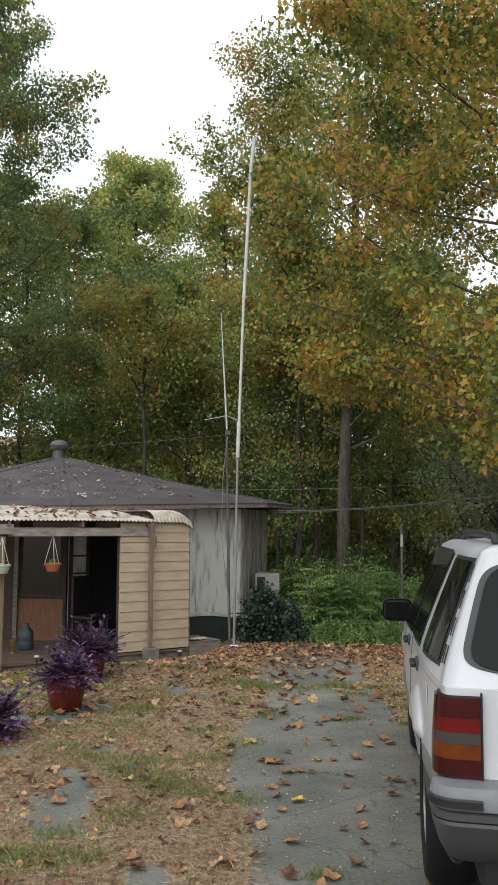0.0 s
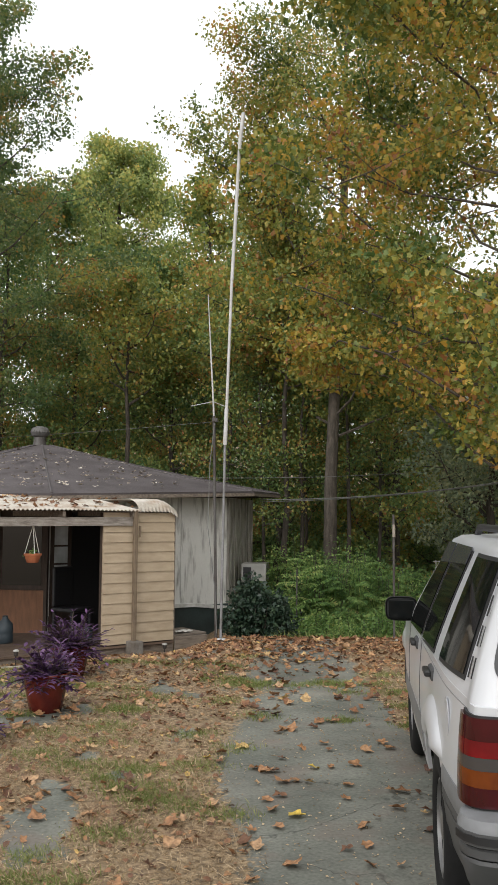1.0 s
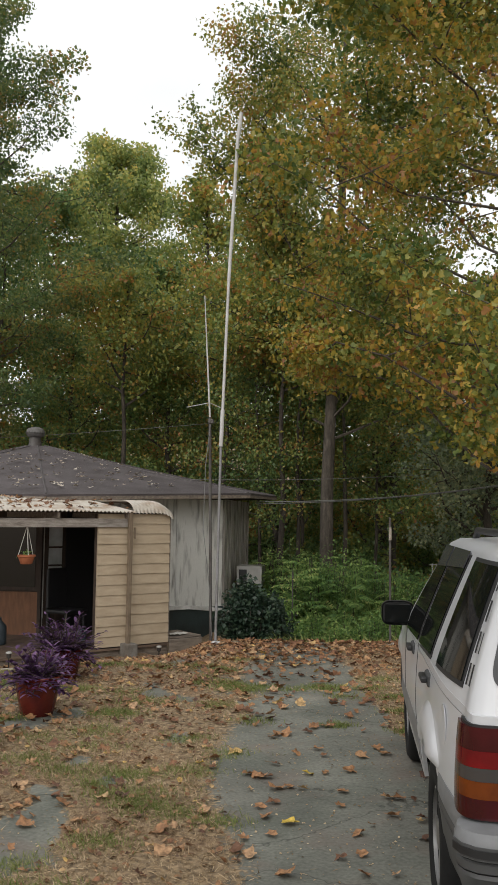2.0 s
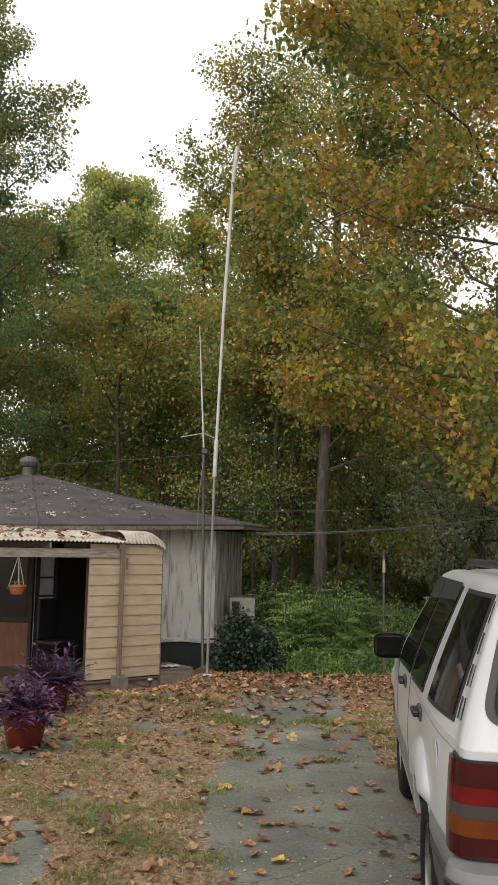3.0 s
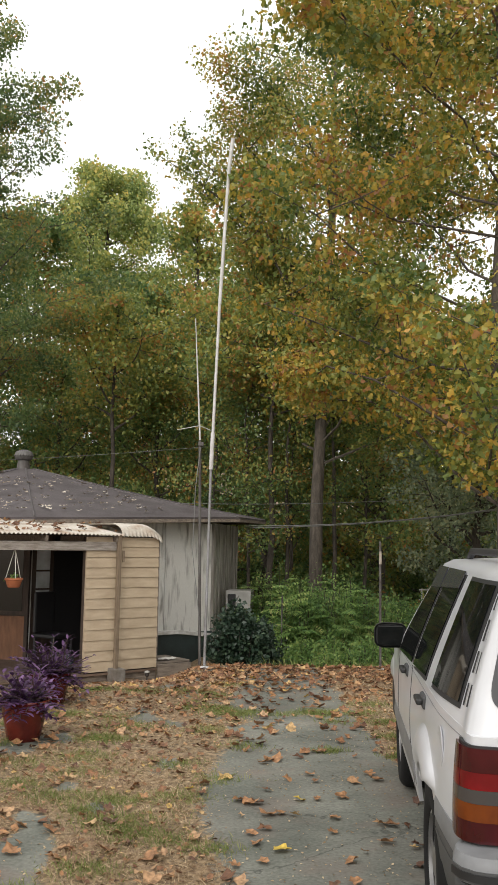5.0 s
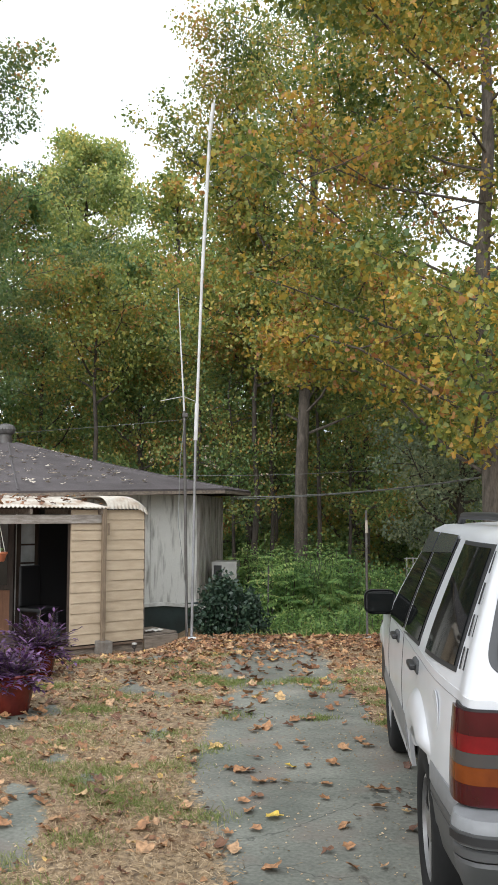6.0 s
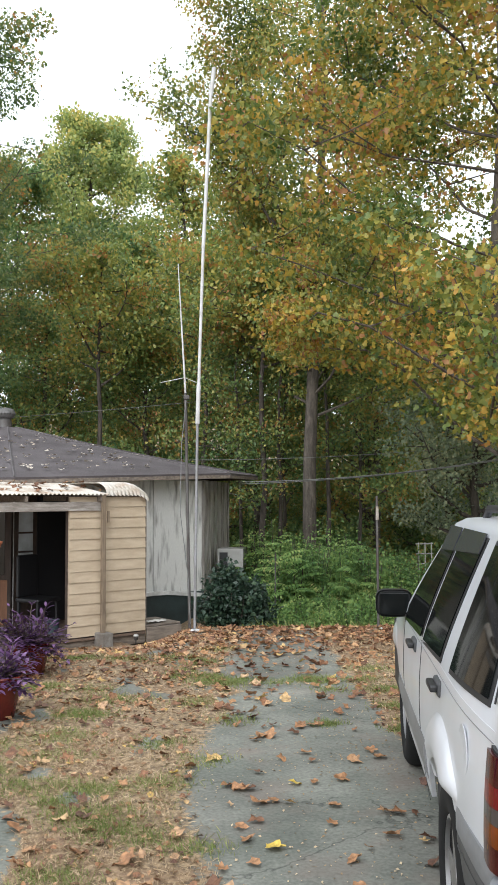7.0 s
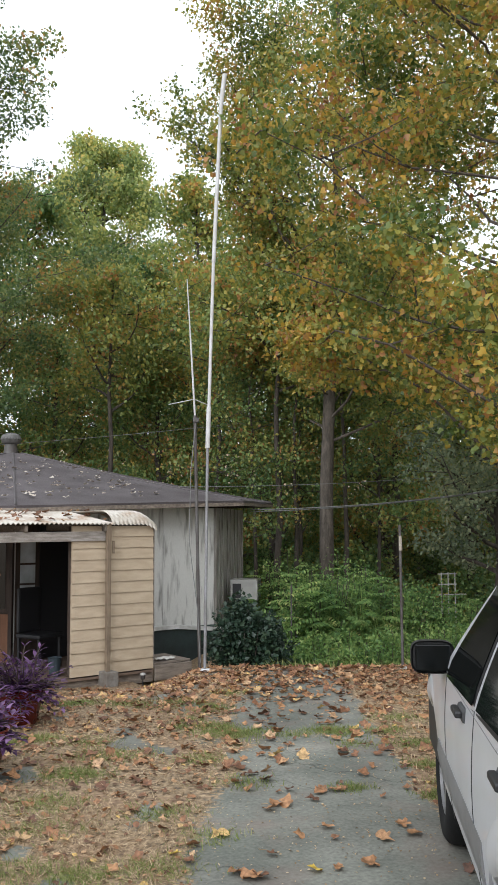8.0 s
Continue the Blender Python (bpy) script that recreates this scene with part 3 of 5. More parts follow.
part("bracket", Shape().box(-0.71, -0.685, -0.13, -0.1, 1.33, 1.5), M_POST, porch)

shed = thing("shed", PORCH, "small cream lap-sided closet at the porch's end", "shed", kind="structure")
# dark sheet behind the boards; its colour draws the shadow line at each lap
part("core", Shape().box(-1.255, -0.05, 0.032, 0.12, -0.28, 1.70), M_DARKENEDWOOD, shed, "dark backing that draws shadow lines between the boards")
# added to stop light leaking into the porch from its right end
part("light_stop_wall", Shape().box(-0.05, -0.021, 0.032, 1.85, -0.28, 1.72), M_DARKENEDWOOD, shed, "dark wall added to keep light out of the porch")
LAP = 0.153
for i in range(13):
    z0 = -0.285 + i * LAP
    z1 = min(z0 + LAP + 0.02, 1.72)
    s = Shape()
    z0, z1 = z0 + 0.004, z1 - 0.0185
    s.v = [(-1.26, -0.012, z0), (0, -0.012, z0), (0, 0.003, z1), (-1.26, 0.003, z1), (-1.26, 0.03, z0), (0, 0.03, z0), (0, 0.03, z1), (-1.26, 0.03, z1)]
    s.f = [[0, 1, 2, 3], [5, 4, 7, 6], [0, 4, 5, 1], [3, 2, 6, 7], [0, 3, 7, 4], [1, 5, 6, 2]]
    part("siding_board", s, M_SIDING, shed)
    s = Shape().box(-0.02, 0.0, 0.032, 1.75, z0 + 0.004, z0 + LAP - 0.004)
    part("siding_board", s, M_SIDING, shed)
part("corner_strip", Shape().box(0.002, 0.02, -0.005, 0.03, -0.28, 1.70), M_WOOD, shed)

# ---- car: local x forward, y to its left from the left flank, z up ----
car = thing("car", pose(0.757, 4.113, 0, 0, 0, 90 - 7.5), "white boxy four-wheel-drive car with silver grey lower cladding", "car")
CW = 1.74


def car_plan(n_side=70):
    """Half outline in plan from the middle of the rear round the left flank to the middle of the front: u, v inset from the flank, and which side it faces."""
    pts = []
    for i in range(10):
        pts.append((-0.80 + 0.035 * ((i / 9) ** 2), CW / 2 - (CW / 2 - 0.10) * i / 9))
    for i in range(1, 9):
        a = i / 9 * math.pi / 2
        pts.append((-0.765 + 0.17 * (1 - math.cos(a)) + 0.0, 0.10 - 0.10 * math.sin(a) + 0.035 * math.sin(a) ** 4))
    for i in range(n_side + 1):
        u = -0.595 + (3.10 + 0.595) * i / n_side
        pts.append((u, 0.035 * max(0, -u / 0.6) ** 2 + 0.05 * max(0, (u - 1.9) / 1.2) ** 2))
    for i in range(1, 8):
        a = i / 8 * math.pi / 2
        pts.append((3.10 + 0.32 * math.sin(a), 0.05 + 0.32 * (1 - math.cos(a))))
    for i in range(8):
        pts.append((3.42 + 0.05 * i / 7, 0.37 + (CW / 2 - 0.37) * i / 7))
    return pts


PLAN = car_plan()
NORM = []
for i in range(len(PLAN)):
    a, b = PLAN[max(i - 1, 0)], PLAN[min(i + 1, len(PLAN) - 1)]
    du, dv = b[0] - a[0], b[1] - a[1]
    ln = math.hypot(du, dv)
    NORM.append((-dv / ln, du / ln))   # inward normal, in u and v
NORM[0], NORM[-1] = (1, 0), (-1, 0)
WHEELS = (0.20, 2.74)


def arch(u, r=0.48, base=0.36):
    z = 0.44
    for w in WHEELS:
        q = r if u < w else r + 0.09
        if abs(u - w) < q:
            z = max(z, base + math.sqrt(q * q - (u - w) ** 2) * 0.93 * r / q)
    return z


def belt(u):
    return 1.07 - 0.13 * min(max((u - 1.5) / 1.8, 0), 1) ** 1.3


def skin(i, z, out=0.0):
    """A point of the body's skin at outline place i and height z."""
    u, v = PLAN[i]
    nu, nv = NORM[i]
    if z <= 1.07:
        h = (z - 0.78) / 0.45
        d = 0.045 * h * h if z > 0.78 else 0.05 * ((0.78 - z) / 0.45) ** 2
        if nu > 0.6:
            d *= 0.6
    else:
        h = (z - 1.07) / 0.53
        d = 0.02 + 0.20 * h ** 1.15
        if nu > 0:
            d = d * (1 - nu) + (0.02 + 0.27 * h) * nu
        if nu < 0:
            d = d * (1 + nu) + (0.95 + 0.75 * h) * -nu
    return (u + nu * (d - out), -(v + nv * (d - out)), z)


def whole(points):
    """Mirror a half ring about the car's middle."""
    return points + [(u, -CW - y, z) for u, y, z in points[::-1]]


levels = [0.0, 0.08, 0.2, 0.33, 0.45, 0.58, 0.70, 0.80, 0.88, 0.95, 1.0]
rows = []
for k in levels:
    half = []
    for i in range(len(PLAN)):
        lo = max(arch(PLAN[i][0]), 0.70 if PLAN[i][0] < 0.0 else 0.0) if abs(NORM[i][1]) > 0.9 and PLAN[i][0] > -0.23 else (0.72 if PLAN[i][0] < 0 else 0.45)
        half.append(skin(i, lo + (belt(PLAN[i][0]) - lo) * k))
    rows.append(whole(half))
s = Shape()
s.grid(rows, close=True)
part("lower_body", s, M_CARWHITE, car, "white painted body sides", smooth=True, thick=0.02)
# hood and shoulder
s = Shape()
rows = []
for z in (1.07, 1.075):
    rows.append(whole([skin(i, 1.07, 0.0 if z == 1.07 else -0.03)[:2] + (z - 1.07 + belt(PLAN[i][0]),) for i in range(len(PLAN))]))
n_ring = len(rows[0])
s.grid(rows, close=True)
s.f.append([n_ring + j for j in range(n_ring)])
part("hood", s, M_CARWHITE, car, "white bonnet", smooth=True)
# greenhouse
cab = [i for i in range(len(PLAN)) if PLAN[i][0] < 2.0]


def inset(h):
    """How far the cabin leans in, at the height h from belt to roof."""
    return 0.02 + 0.20 * max(h, 0.0) ** 1.15


def cab_ends(h):
    return -0.78 + 0.27 * h, 1.95 - 0.75 * h


def cab_point(i, z):
    u, v = PLAN[i]
    h = (z - 1.07) / 0.53
    ur, uf = cab_ends(h)
    return (ur + (u + 0.80) / 2.8 * (uf - ur), -(v + (1 - v / (CW / 2)) * inset(h)), z)


rows = []
for z in (1.07, 1.12, 1.2, 1.3, 1.4, 1.48, 1.54, 1.56, 1.577):
    half = [cab_point(i, z) for i in cab]
    half.append((half[-1][0] + 0.10, -CW / 2, z))
    rows.append(whole(half))
rows.append([(p[0] * 0.96 + 0.01, p[1] * 0.93 - CW / 2 * 0.07, 1.602) for p in rows[-1]])
rows.append([(p[0] * 0.6 + 0.15, p[1] * 0.5 - CW / 2 * 0.5, 1.625) for p in rows[-1]])
s = Shape()
s.grid(rows, close=True)
w = len(rows[0])
s.f.append([len(s.v) - w + j for j in range(w)])
part("cabin_shell", s, M_CARWHITE, car, "white roof and pillars", smooth=True)


def idx_at(u):
    """The outline place on the flank nearest to u."""
    best = min((abs(PLAN[i][0] - u), i) for i in range(18, len(PLAN)) if NORM[i][1] > 0.8)
    return best[1]


def side_pane(name, u0b, u1b, u0t, u1t, z0, z1, mat, out, parent, label="", nz=7, nu=14):
    """A pane on the flank between two slanted ends."""
    rows = []
    for j in range(nz):
        h = j / (nz - 1)
        a, b = u0b + (u0t - u0b) * h, u1b + (u1t - u1b) * h
        row = []
        for q in range(nu):
            u = a + (b - a) * q / (nu - 1)
            zb = z0 - 0.042 * (u - 0.2)
            z = zb + (z1 - zb) * h
            hh = (z - 1.07) / 0.53
            ur, uf = cab_ends(max(hh, 0))
            un = -0.80 + (u - ur) / (uf - ur) * 2.8
            v = 0.035 * max(0, -un / 0.6) ** 2
            v += (1 - v / (CW / 2)) * inset(hh)
            row.append((u, -(v - out), z))
        rows.append(row)
    return part(name, Shape().grid(rows), mat, parent, label, smooth=True, thick=0.004)


for nm, u0b, u1b, u0t, u1t in (("cargo_window", -0.49, 0.095, -0.39, 0.085), ("rear_door_window", 0.35, 0.93, 0.27, 0.84), ("front_door_window", 1.02, 1.86, 0.91, 1.22)):
    side_pane(nm, u0b - 0.015, u1b + 0.015, u0t - 0.015, u1t + 0.015, 1.085, 1.55, M_BLACK, 0.004, car, "black window surround")
    side_pane(nm + "_glass", u0b + 0.012, u1b - 0.012, u0t + 0.012, u1t - 0.012, 1.105, 1.535, M_CARGLASS, 0.009, car, "dark tinted glass")

for u0, u1 in ((0.30, 0.90), (0.92, 1.30)):
    side_pane("rain_guard", u0, u1, u0 - 0.01, u1 - 0.04, 1.495, 1.566, M_GUARD, 0.013, car, "smoked plastic rain guard over the door window")

# tailgate window: rounded outlines, shrinking to the middle
def gate_point(a, k, out):
    c, d = math.cos(a), math.sin(a)
    v = 0.765 * k * math.copysign(abs(c) ** 0.3, c)
    z = 1.335 + 0.215 * k * math.copysign(abs(d) ** 0.3, d)
    v *= 1 - 0.17 * (z - 1.12) / 0.42
    u = -0.80 + 0.035 * (abs(v) / 0.7) ** 2 + 0.02 + 0.27 * (z - 1.07) / 0.53
    return (u - out, -CW / 2 + v, z)


def gate_sheet(k0, out):
    return Shape().grid([[gate_point(a, k0 * q, out) for a in np.linspace(0, 2 * math.pi, 73)[:-1]] for q in (1.0, 0.8, 0.6, 0.4, 0.2, 0.02)], close=True)


part("tailgate_seal", gate_sheet(1.0, 0.012), M_SEAL, car, "grey rubber window seal", smooth=True, thick=0.006)
part("tailgate_glass", gate_sheet(0.962, 0.021), M_CARGLASS, car, "dark tinted tailgate glass", smooth=True, thick=0.004)
for b0, b1, t0, t1 in ((-0.550, -0.543, -0.444, -0.438), (-0.592, -0.585, -0.480, -0.474)):
    for q in range(4):
        ha, hb = q / 4 + 0.006, (q + 1) / 4 - 0.006
        side_pane("vent_slot", b0 + (t0 - b0) * ha, b1 + (t1 - b1) * ha, b0 + (t0 - b0) * hb, b1 + (t1 - b1) * hb, 1.10 + 0.43 * ha, 1.10 + 0.43 * hb, M_BLACK, 0.008, car, "black pillar vent slot", nu=3, nz=3)
for u, z0 in ((0.98, 0.36), (1.86, 0.40)):
    i = idx_at(u)
    rows = [[(u + du, skin(i, z0 + (1.06 - z0) * q / 10, 0.002)[1], z0 + (1.06 - z0) * q / 10) for du in (-0.004, 0.004)] for q in range(11)]
    part("door_gap", Shape().grid(rows), M_BLACK, car, "dark door gap", thick=0.002)
part("gate_gap", Shape().box(-0.795, -0.774, -0.192, -0.186, 0.70, 1.06), M_BLACK, car, "dark tailgate gap")


def corner_strip(name, z0, z1, i0, i1, mat, out, parent, label="", n=6):
    rows = [[skin(i, z0 + (z1 - z0) * j / (n - 1), out) for i in range(i0, i1 + 1)] for j in range(n)]
    return part(name, Shape().grid(rows), mat, parent, label, smooth=True, thick=0.01)


lamp = corner_strip("tail_lamp", 0.745, 1.045, 8, 17, M_BLACK, 0.012, car, "rear lamp with red and amber lenses")
for nm, z0, z1, mat in (("red_lens", 0.9655, 1.038, M_RED), ("brake_lens", 0.9125, 0.965, M_BRIGHTRED), ("reversing_lens", 0.8705, 0.912, M_CLEARLENS), ("amber_lens", 0.8155, 0.870, M_AMBER), ("lower_red_lens", 0.752, 0.815, M_RED)):
    corner_strip(nm, z0, z1, 8, 17, mat, 0.022, lamp, nm.replace("_", " "))
# bumper
def bumper_band(name, levels, mat, label):
    rows = []
    for z, o in levels:
        half = []
        for i in range(len(PLAN)):
            if PLAN[i][0] > -0.12:
                break
            u, y, _ = skin(i, 0.78)
            nu, nv = NORM[i]
            oo = o * (0.2 + 0.8 * max(nu, 0)) - 0.025 * (1 - max(nu, 0))
            half.append((u - nu * oo, y + nv * oo, max(z, arch(u, 0.455) + 0.02 * (z - 0.42)) if u > -0.36 else z))
        rows.append(half[::-1] + [(u, -CW - y, z) for u, y, z in half])
    part(name, Shape().grid(rows), mat, car, label, smooth=True, thick=0.01)


bumper_band("bumper_skirt", ((0.41, -0.10), (0.45, -0.01), (0.52, 0.06), (0.60, 0.105), (0.612, 0.10)), M_CARGREY, "dark grey bumper skirt")
bumper_band("bumper_strip", ((0.613, 0.096), (0.62, 0.108), (0.645, 0.108), (0.65, 0.10)), M_CARGREY, "grey rubbing strip")
bumper_band("rear_bumper", ((0.651, 0.10), (0.66, 0.12), (0.71, 0.12), (0.735, 0.10), (0.745, 0.0)), M_BUMPER, "grey bumper top")
# the shade of the shoulder crease, drawn as a thin grey strip
corner_strip("shoulder_line", 1.0385, 1.0405, 18, idx_at(1.85), M_SILVER, 0.002, car, "thin dark strip drawn as the shoulder crease's shade", n=2)
for nm, k0, k1, z0, z1, o, mat in (("bumper_recess", 8, 13, 0.664, 0.702, 0.127, M_CARGREY), ("bumper_slot", 8, 12, 0.671, 0.694, 0.133, M_BLACK)):
    rows = []
    for z in (z0, (z0 + z1) / 2, z1):
        row = []
        for i in range(k0, k1 + 1):
            u, y, _ = skin(i, 0.78)
            nu, nv = NORM[i]
            oo = o * (0.2 + 0.8 * max(nu, 0)) - 0.025 * (1 - max(nu, 0))
            row.append((u - nu * oo, y + nv * oo, z))
        rows.append(row)
    part(nm, Shape().grid(rows), mat, car, "dark reflector recess in the bumper corner", smooth=True, thick=0.004)
# number plate recess shown as a plain pale bar
part("plate", Shape().box(-0.93, -0.925, -1.05, -0.69, 0.60, 0.66), M_TRIM, car, "plain pale plate")
part("emblem", Shape().box(-0.815, -0.80, -0.62, -0.52, 0.86, 0.885), M_CHROME, car, "chrome emblem bar")
# lower cladding along the flank
for u0, u1 in ((0.79, 2.23),):
    rows = []
    for j in range(5):
        z = 0.44 + 0.23 * j / 4
        rows.append([(u0 + (u1 - u0) * q / 24, 0.016 - 0.09 * ((0.78 - z) / 0.45) ** 2 - (0.012 if j == 4 else 0), z) for q in range(25)])
    part("side_cladding", Shape().grid(rows), M_SILVER, car, "silver grey door cladding", smooth=True, thick=0.012)
for w0 in WHEELS:
    rows = []
    off = 0.0 if w0 < 1 else -0.045
    for r, o in ((0.41, -0.045), (0.415, 0.016), (0.44, 0.030), (0.48, 0.034), (0.53, 0.026), (0.57, 0.008), (0.60, -0.020)):
        a0, a1 = math.asin(0.24 / (0.95 * r)), math.pi - math.asin((0.345 if w0 < 1 else 0.2) / (0.95 * r))
        row = []
        for q in np.linspace(0, 1, 44):
            a, fade = a0 + (a1 - a0) * q, smooth(min(q / 0.3, (1 - q) / 0.12))
            row.append((w0 + r * math.cos(a), -0.03 + (o + 0.03) * (0.25 + 0.75 * fade) + off, 0.36 + r * 0.95 * math.sin(a)))
        rows.append(row)
    part("fender_flare", Shape().grid(rows), M_CARWHITE, car, "broad white moulded wheel arch flare", smooth=True, thick=0.01)
    part("wheel_well", Shape().box(w0 - 0.46, w0 + 0.55, -0.42, -0.05, 0.42, 0.84), M_BLACK, car)
    for side in (0, 1):
        wheel = new("wheel")
        wheel.parent = car
        wheel.matrix_local = pose(w0, (-0.02 if w0 < 1 else -0.06) if side == 0 else -CW + 0.03, 0.355, -90 if side == 0 else 90, 0, 0)
        prof = [(0.20, -0.02), (0.215, 0.0), (0.26, 0.012), (0.315, 0.008), (0.342, -0.012), (0.355, -0.04), (0.357, -0.11), (0.352, -0.18), (0.32, -0.215), (0.22, -0.22), (0.20, -0.2), (0.20, -0.02)]
        part("tyre", Shape().lathe([(r, z - 0.01) for r, z in prof], 48), M_RUBBER, wheel, "black tyre", smooth=True)
        s = Shape()
        for a in range(5):
            s.box(0.03, 0.2, -0.035, 0.035, -0.05, -0.025, pose(0, 0, 0, 0, 0, 72 * a))
        s.lathe([(0.06, -0.06), (0.06, -0.02), (0.03, -0.012)], 20)
        s.lathe([(0.205, -0.2), (0.208, -0.015), (0.195, -0.012), (0.19, -0.19)], 40)
        part("rim", s, M_RIM, wheel, "alloy rim", smooth=True)
part("underbody", Shape().box(-0.70, 3.2, -CW + 0.2, -0.2, 0.28, 0.60), M_BLACK, car)
# mirror
s = Shape()
rows = []
for x, sc in ((0.02, 0.9), (-0.0, 1.0), (0.06, 1.0), (0.12, 0.8), (0.15, 0.5)):
    rows.append([(1.88 + x, 0.045 + 0.10 * sc * (abs(math.cos(a)) ** 0.5) * math.copysign(1, math.cos(a)), 1.115 + 0.075 * sc * (abs(math.sin(a)) ** 0.5) * math.copysign(1, math.sin(a))) for a in np.linspace(0, 2 * math.pi, 29)[:-1]])
s.grid(rows, close=True)
s.f.append(list(range(28)))
s.f.append([len(s.v) - 28 + j for j in range(28)])
mirror = part("wing_mirror", s, M_BLACK, car, "black wing mirror housing", smooth=True)
part("mirror_glass", Shape().box(1.865, 1.883, -0.035, 0.125, 1.055, 1.175), M_CARGLASS, mirror, "dark mirror glass", bevel=0.006)
part("mirror_arm", Shape().box(1.90, 1.97, -0.12, -0.03, 1.05, 1.13), M_BLACK, mirror, bevel=0.01)
for u in (0.33, 1.268):
    handle = part("door_handle", Shape().box(u - 0.075, u + 0.075, -0.03, 0.003, 0.965, 1.025), M_SEAL, car, "dark door handle", bevel=0.012)
    part("pull", Shape().box(u - 0.07, u + 0.075, 0.0, 0.03, 0.985, 1.012), M_BLACK, handle, bevel=0.008)
part("fuel_door", Shape().lathe([(0.075, -0.004), (0.079, 0.0), (0.077, 0.0012), (0.074, 0.0)], 28), M_CARWHITE, car, "round fuel door", smooth=True).matrix_local = pose(-0.27, -0.0125, 0.93, -90, 0, 0)
part("roof_rail", Shape().tube([(-0.32, -0.32, 1.60), (-0.22, -0.32, 1.64), (0.2, -0.32, 1.648), (0.95, -0.32, 1.648), (1.05, -0.32, 1.60)], 0.018, 8), M_BLACK, car, "black roof rail", smooth=True)

# ---- mast, antenna, post, cables ----

def lean(a, b, h):
    return Vector(a).lerp(Vector(b), h)


mast = thing("mast", Matrix(), "tall thin white flagpole-like mast standing in a white base", "mast")
BEND = [(-0.32, -0.16), (-0.281, 2.70), (-0.264, 3.19), (-0.203, 5.08), (-0.10, 7.18), (-0.055, 7.55)]
for nm, k, r, mat in (("lower_pipe", 0, 0.019, M_PIPE), ("sleeve", 1, 0.029, M_WHITEPIPE), ("middle_pipe", 2, 0.021, M_WHITEPIPE), ("upper_pipe", 3, 0.025, M_WHITEPIPE), ("top_pipe", 4, 0.029, M_WHITEPIPE)):
    (xa, za), (xb, zb) = BEND[k], BEND[k + 1]
    part(nm, Shape().tube([(xa, 12.8, za - 0.03), (xb, 12.8, zb)], r, 12), mat, mast, smooth=True)
part("base", Shape().box(-0.37, -0.25, 12.74, 12.86, -0.18, -0.04), M_WHITEPIPE, mast, "white base block", bevel=0.01)

antenna = thing("antenna", Matrix(), "slim radio antenna with short cross arms on a dark pipe", "antenna")
AB, AM, AT = (-0.387, 13.05, -0.2), (-0.45, 13.05, 3.11), (-0.553, 13.05, 4.90)
part("mast_pipe", Shape().tube([AB, AM], 0.021, 12), M_DARKPIPE, antenna, "dark grey pipe", smooth=True)
part("whip", Shape().tube([lean(AM, AT, -0.05), lean(AM, AT, 0.5), AT], [0.014, 0.011, 0.006], 8), M_WHITEPIPE, antenna, "white whip", smooth=True)
part("arm", Shape().tube([(-0.78, 12.95, 3.24), (-0.46, 13.05, 3.32)], 0.0055, 6), M_WHITEPIPE, antenna)
part("arm", Shape().tube([(-0.46, 13.05, 3.32), (-0.30, 13.1, 3.26)], 0.0055, 6), M_WHITEPIPE, antenna)
part("clamp", Shape().box(-0.475, -0.395, 13.01, 13.09, 3.02, 3.08), M_DARKPIPE, antenna, bevel=0.01)
part("lead", Shape().tube([(-0.44, 13.0, 3.0), (-0.50, 13.0, 2.4), (-0.52, 13.02, 1.5), (-0.41, 13.02, 0.6), (-0.38, 13.02, 0.0)], 0.006, 6), M_WIRE, antenna, "hanging cable")

yard_post = thing("yard_post", Matrix(), "thin leaning metal post with a white sleeve", "post")
part("pipe", Shape().tube([(2.13, 12.9, -0.3), (2.128, 12.9, 1.70)], 0.017, 10), M_DARKPIPE, yard_post, smooth=True)
part("sleeve", Shape().tube([(2.132, 12.895, 1.38), (2.13, 12.895, 1.56)], [0.023, 0.019], 10), M_STONE, yard_post, smooth=True)
part("foot", Shape().box(2.08, 2.2, 12.82, 12.92, -0.2, -0.05), M_TRIM, yard_post, bevel=0.01)


def cable(a, b, sag, r, label):
    pts = [Vector(a).lerp(Vector(b), i / 24) - Vector((0, 0, sag * 4 * (i / 24) * (1 - i / 24))) for i in range(25)]
    tagged(part("cable", Shape().tube(pts, r, 6), M_WIRE), label, "cable", "cables")


cable((0.35, 18.6, 1.98), (11.2, 19.2, 3.75), 0.42, 0.010, "pale overhead service cable from the eave")
cable((0.35, 18.6, 1.94), (11.2, 19.3, 3.62), 0.36, 0.008, "pale overhead service cable from the eave")
cable((-1.2, 20.5, 2.5), (16.0, 26.0, 4.6), 0.5, 0.007, "thin overhead cable among the trees")
cable((-12.0, 26.0, 3.6), (12.0, 27.0, 6.2), 0.4, 0.007, "thin overhead cable among the trees")

# ---- trees ----
def limb(shape, rng, a, d, length, r, steps=6, wander=0.18, lift=0.05, ok=None):
    """One tapering bough from a in direction d; returns its points."""
    pts, p, d = [Vector(a)], Vector(a), Vector(d).normalized()
    for i in range(steps):
        d = (d + Vector(rng.normal(0, wander, 3)) + Vector((0, 0, lift))).normalized()
        p = p + d * (length / steps)
        if ok is not None and len(pts) > 1 and not ok(p):
            break
        pts.append(p.copy())
    shape.tube(pts, [max(r * (1 - 0.85 * i / steps), 0.006) for i in range(len(pts))], 5)
    return pts


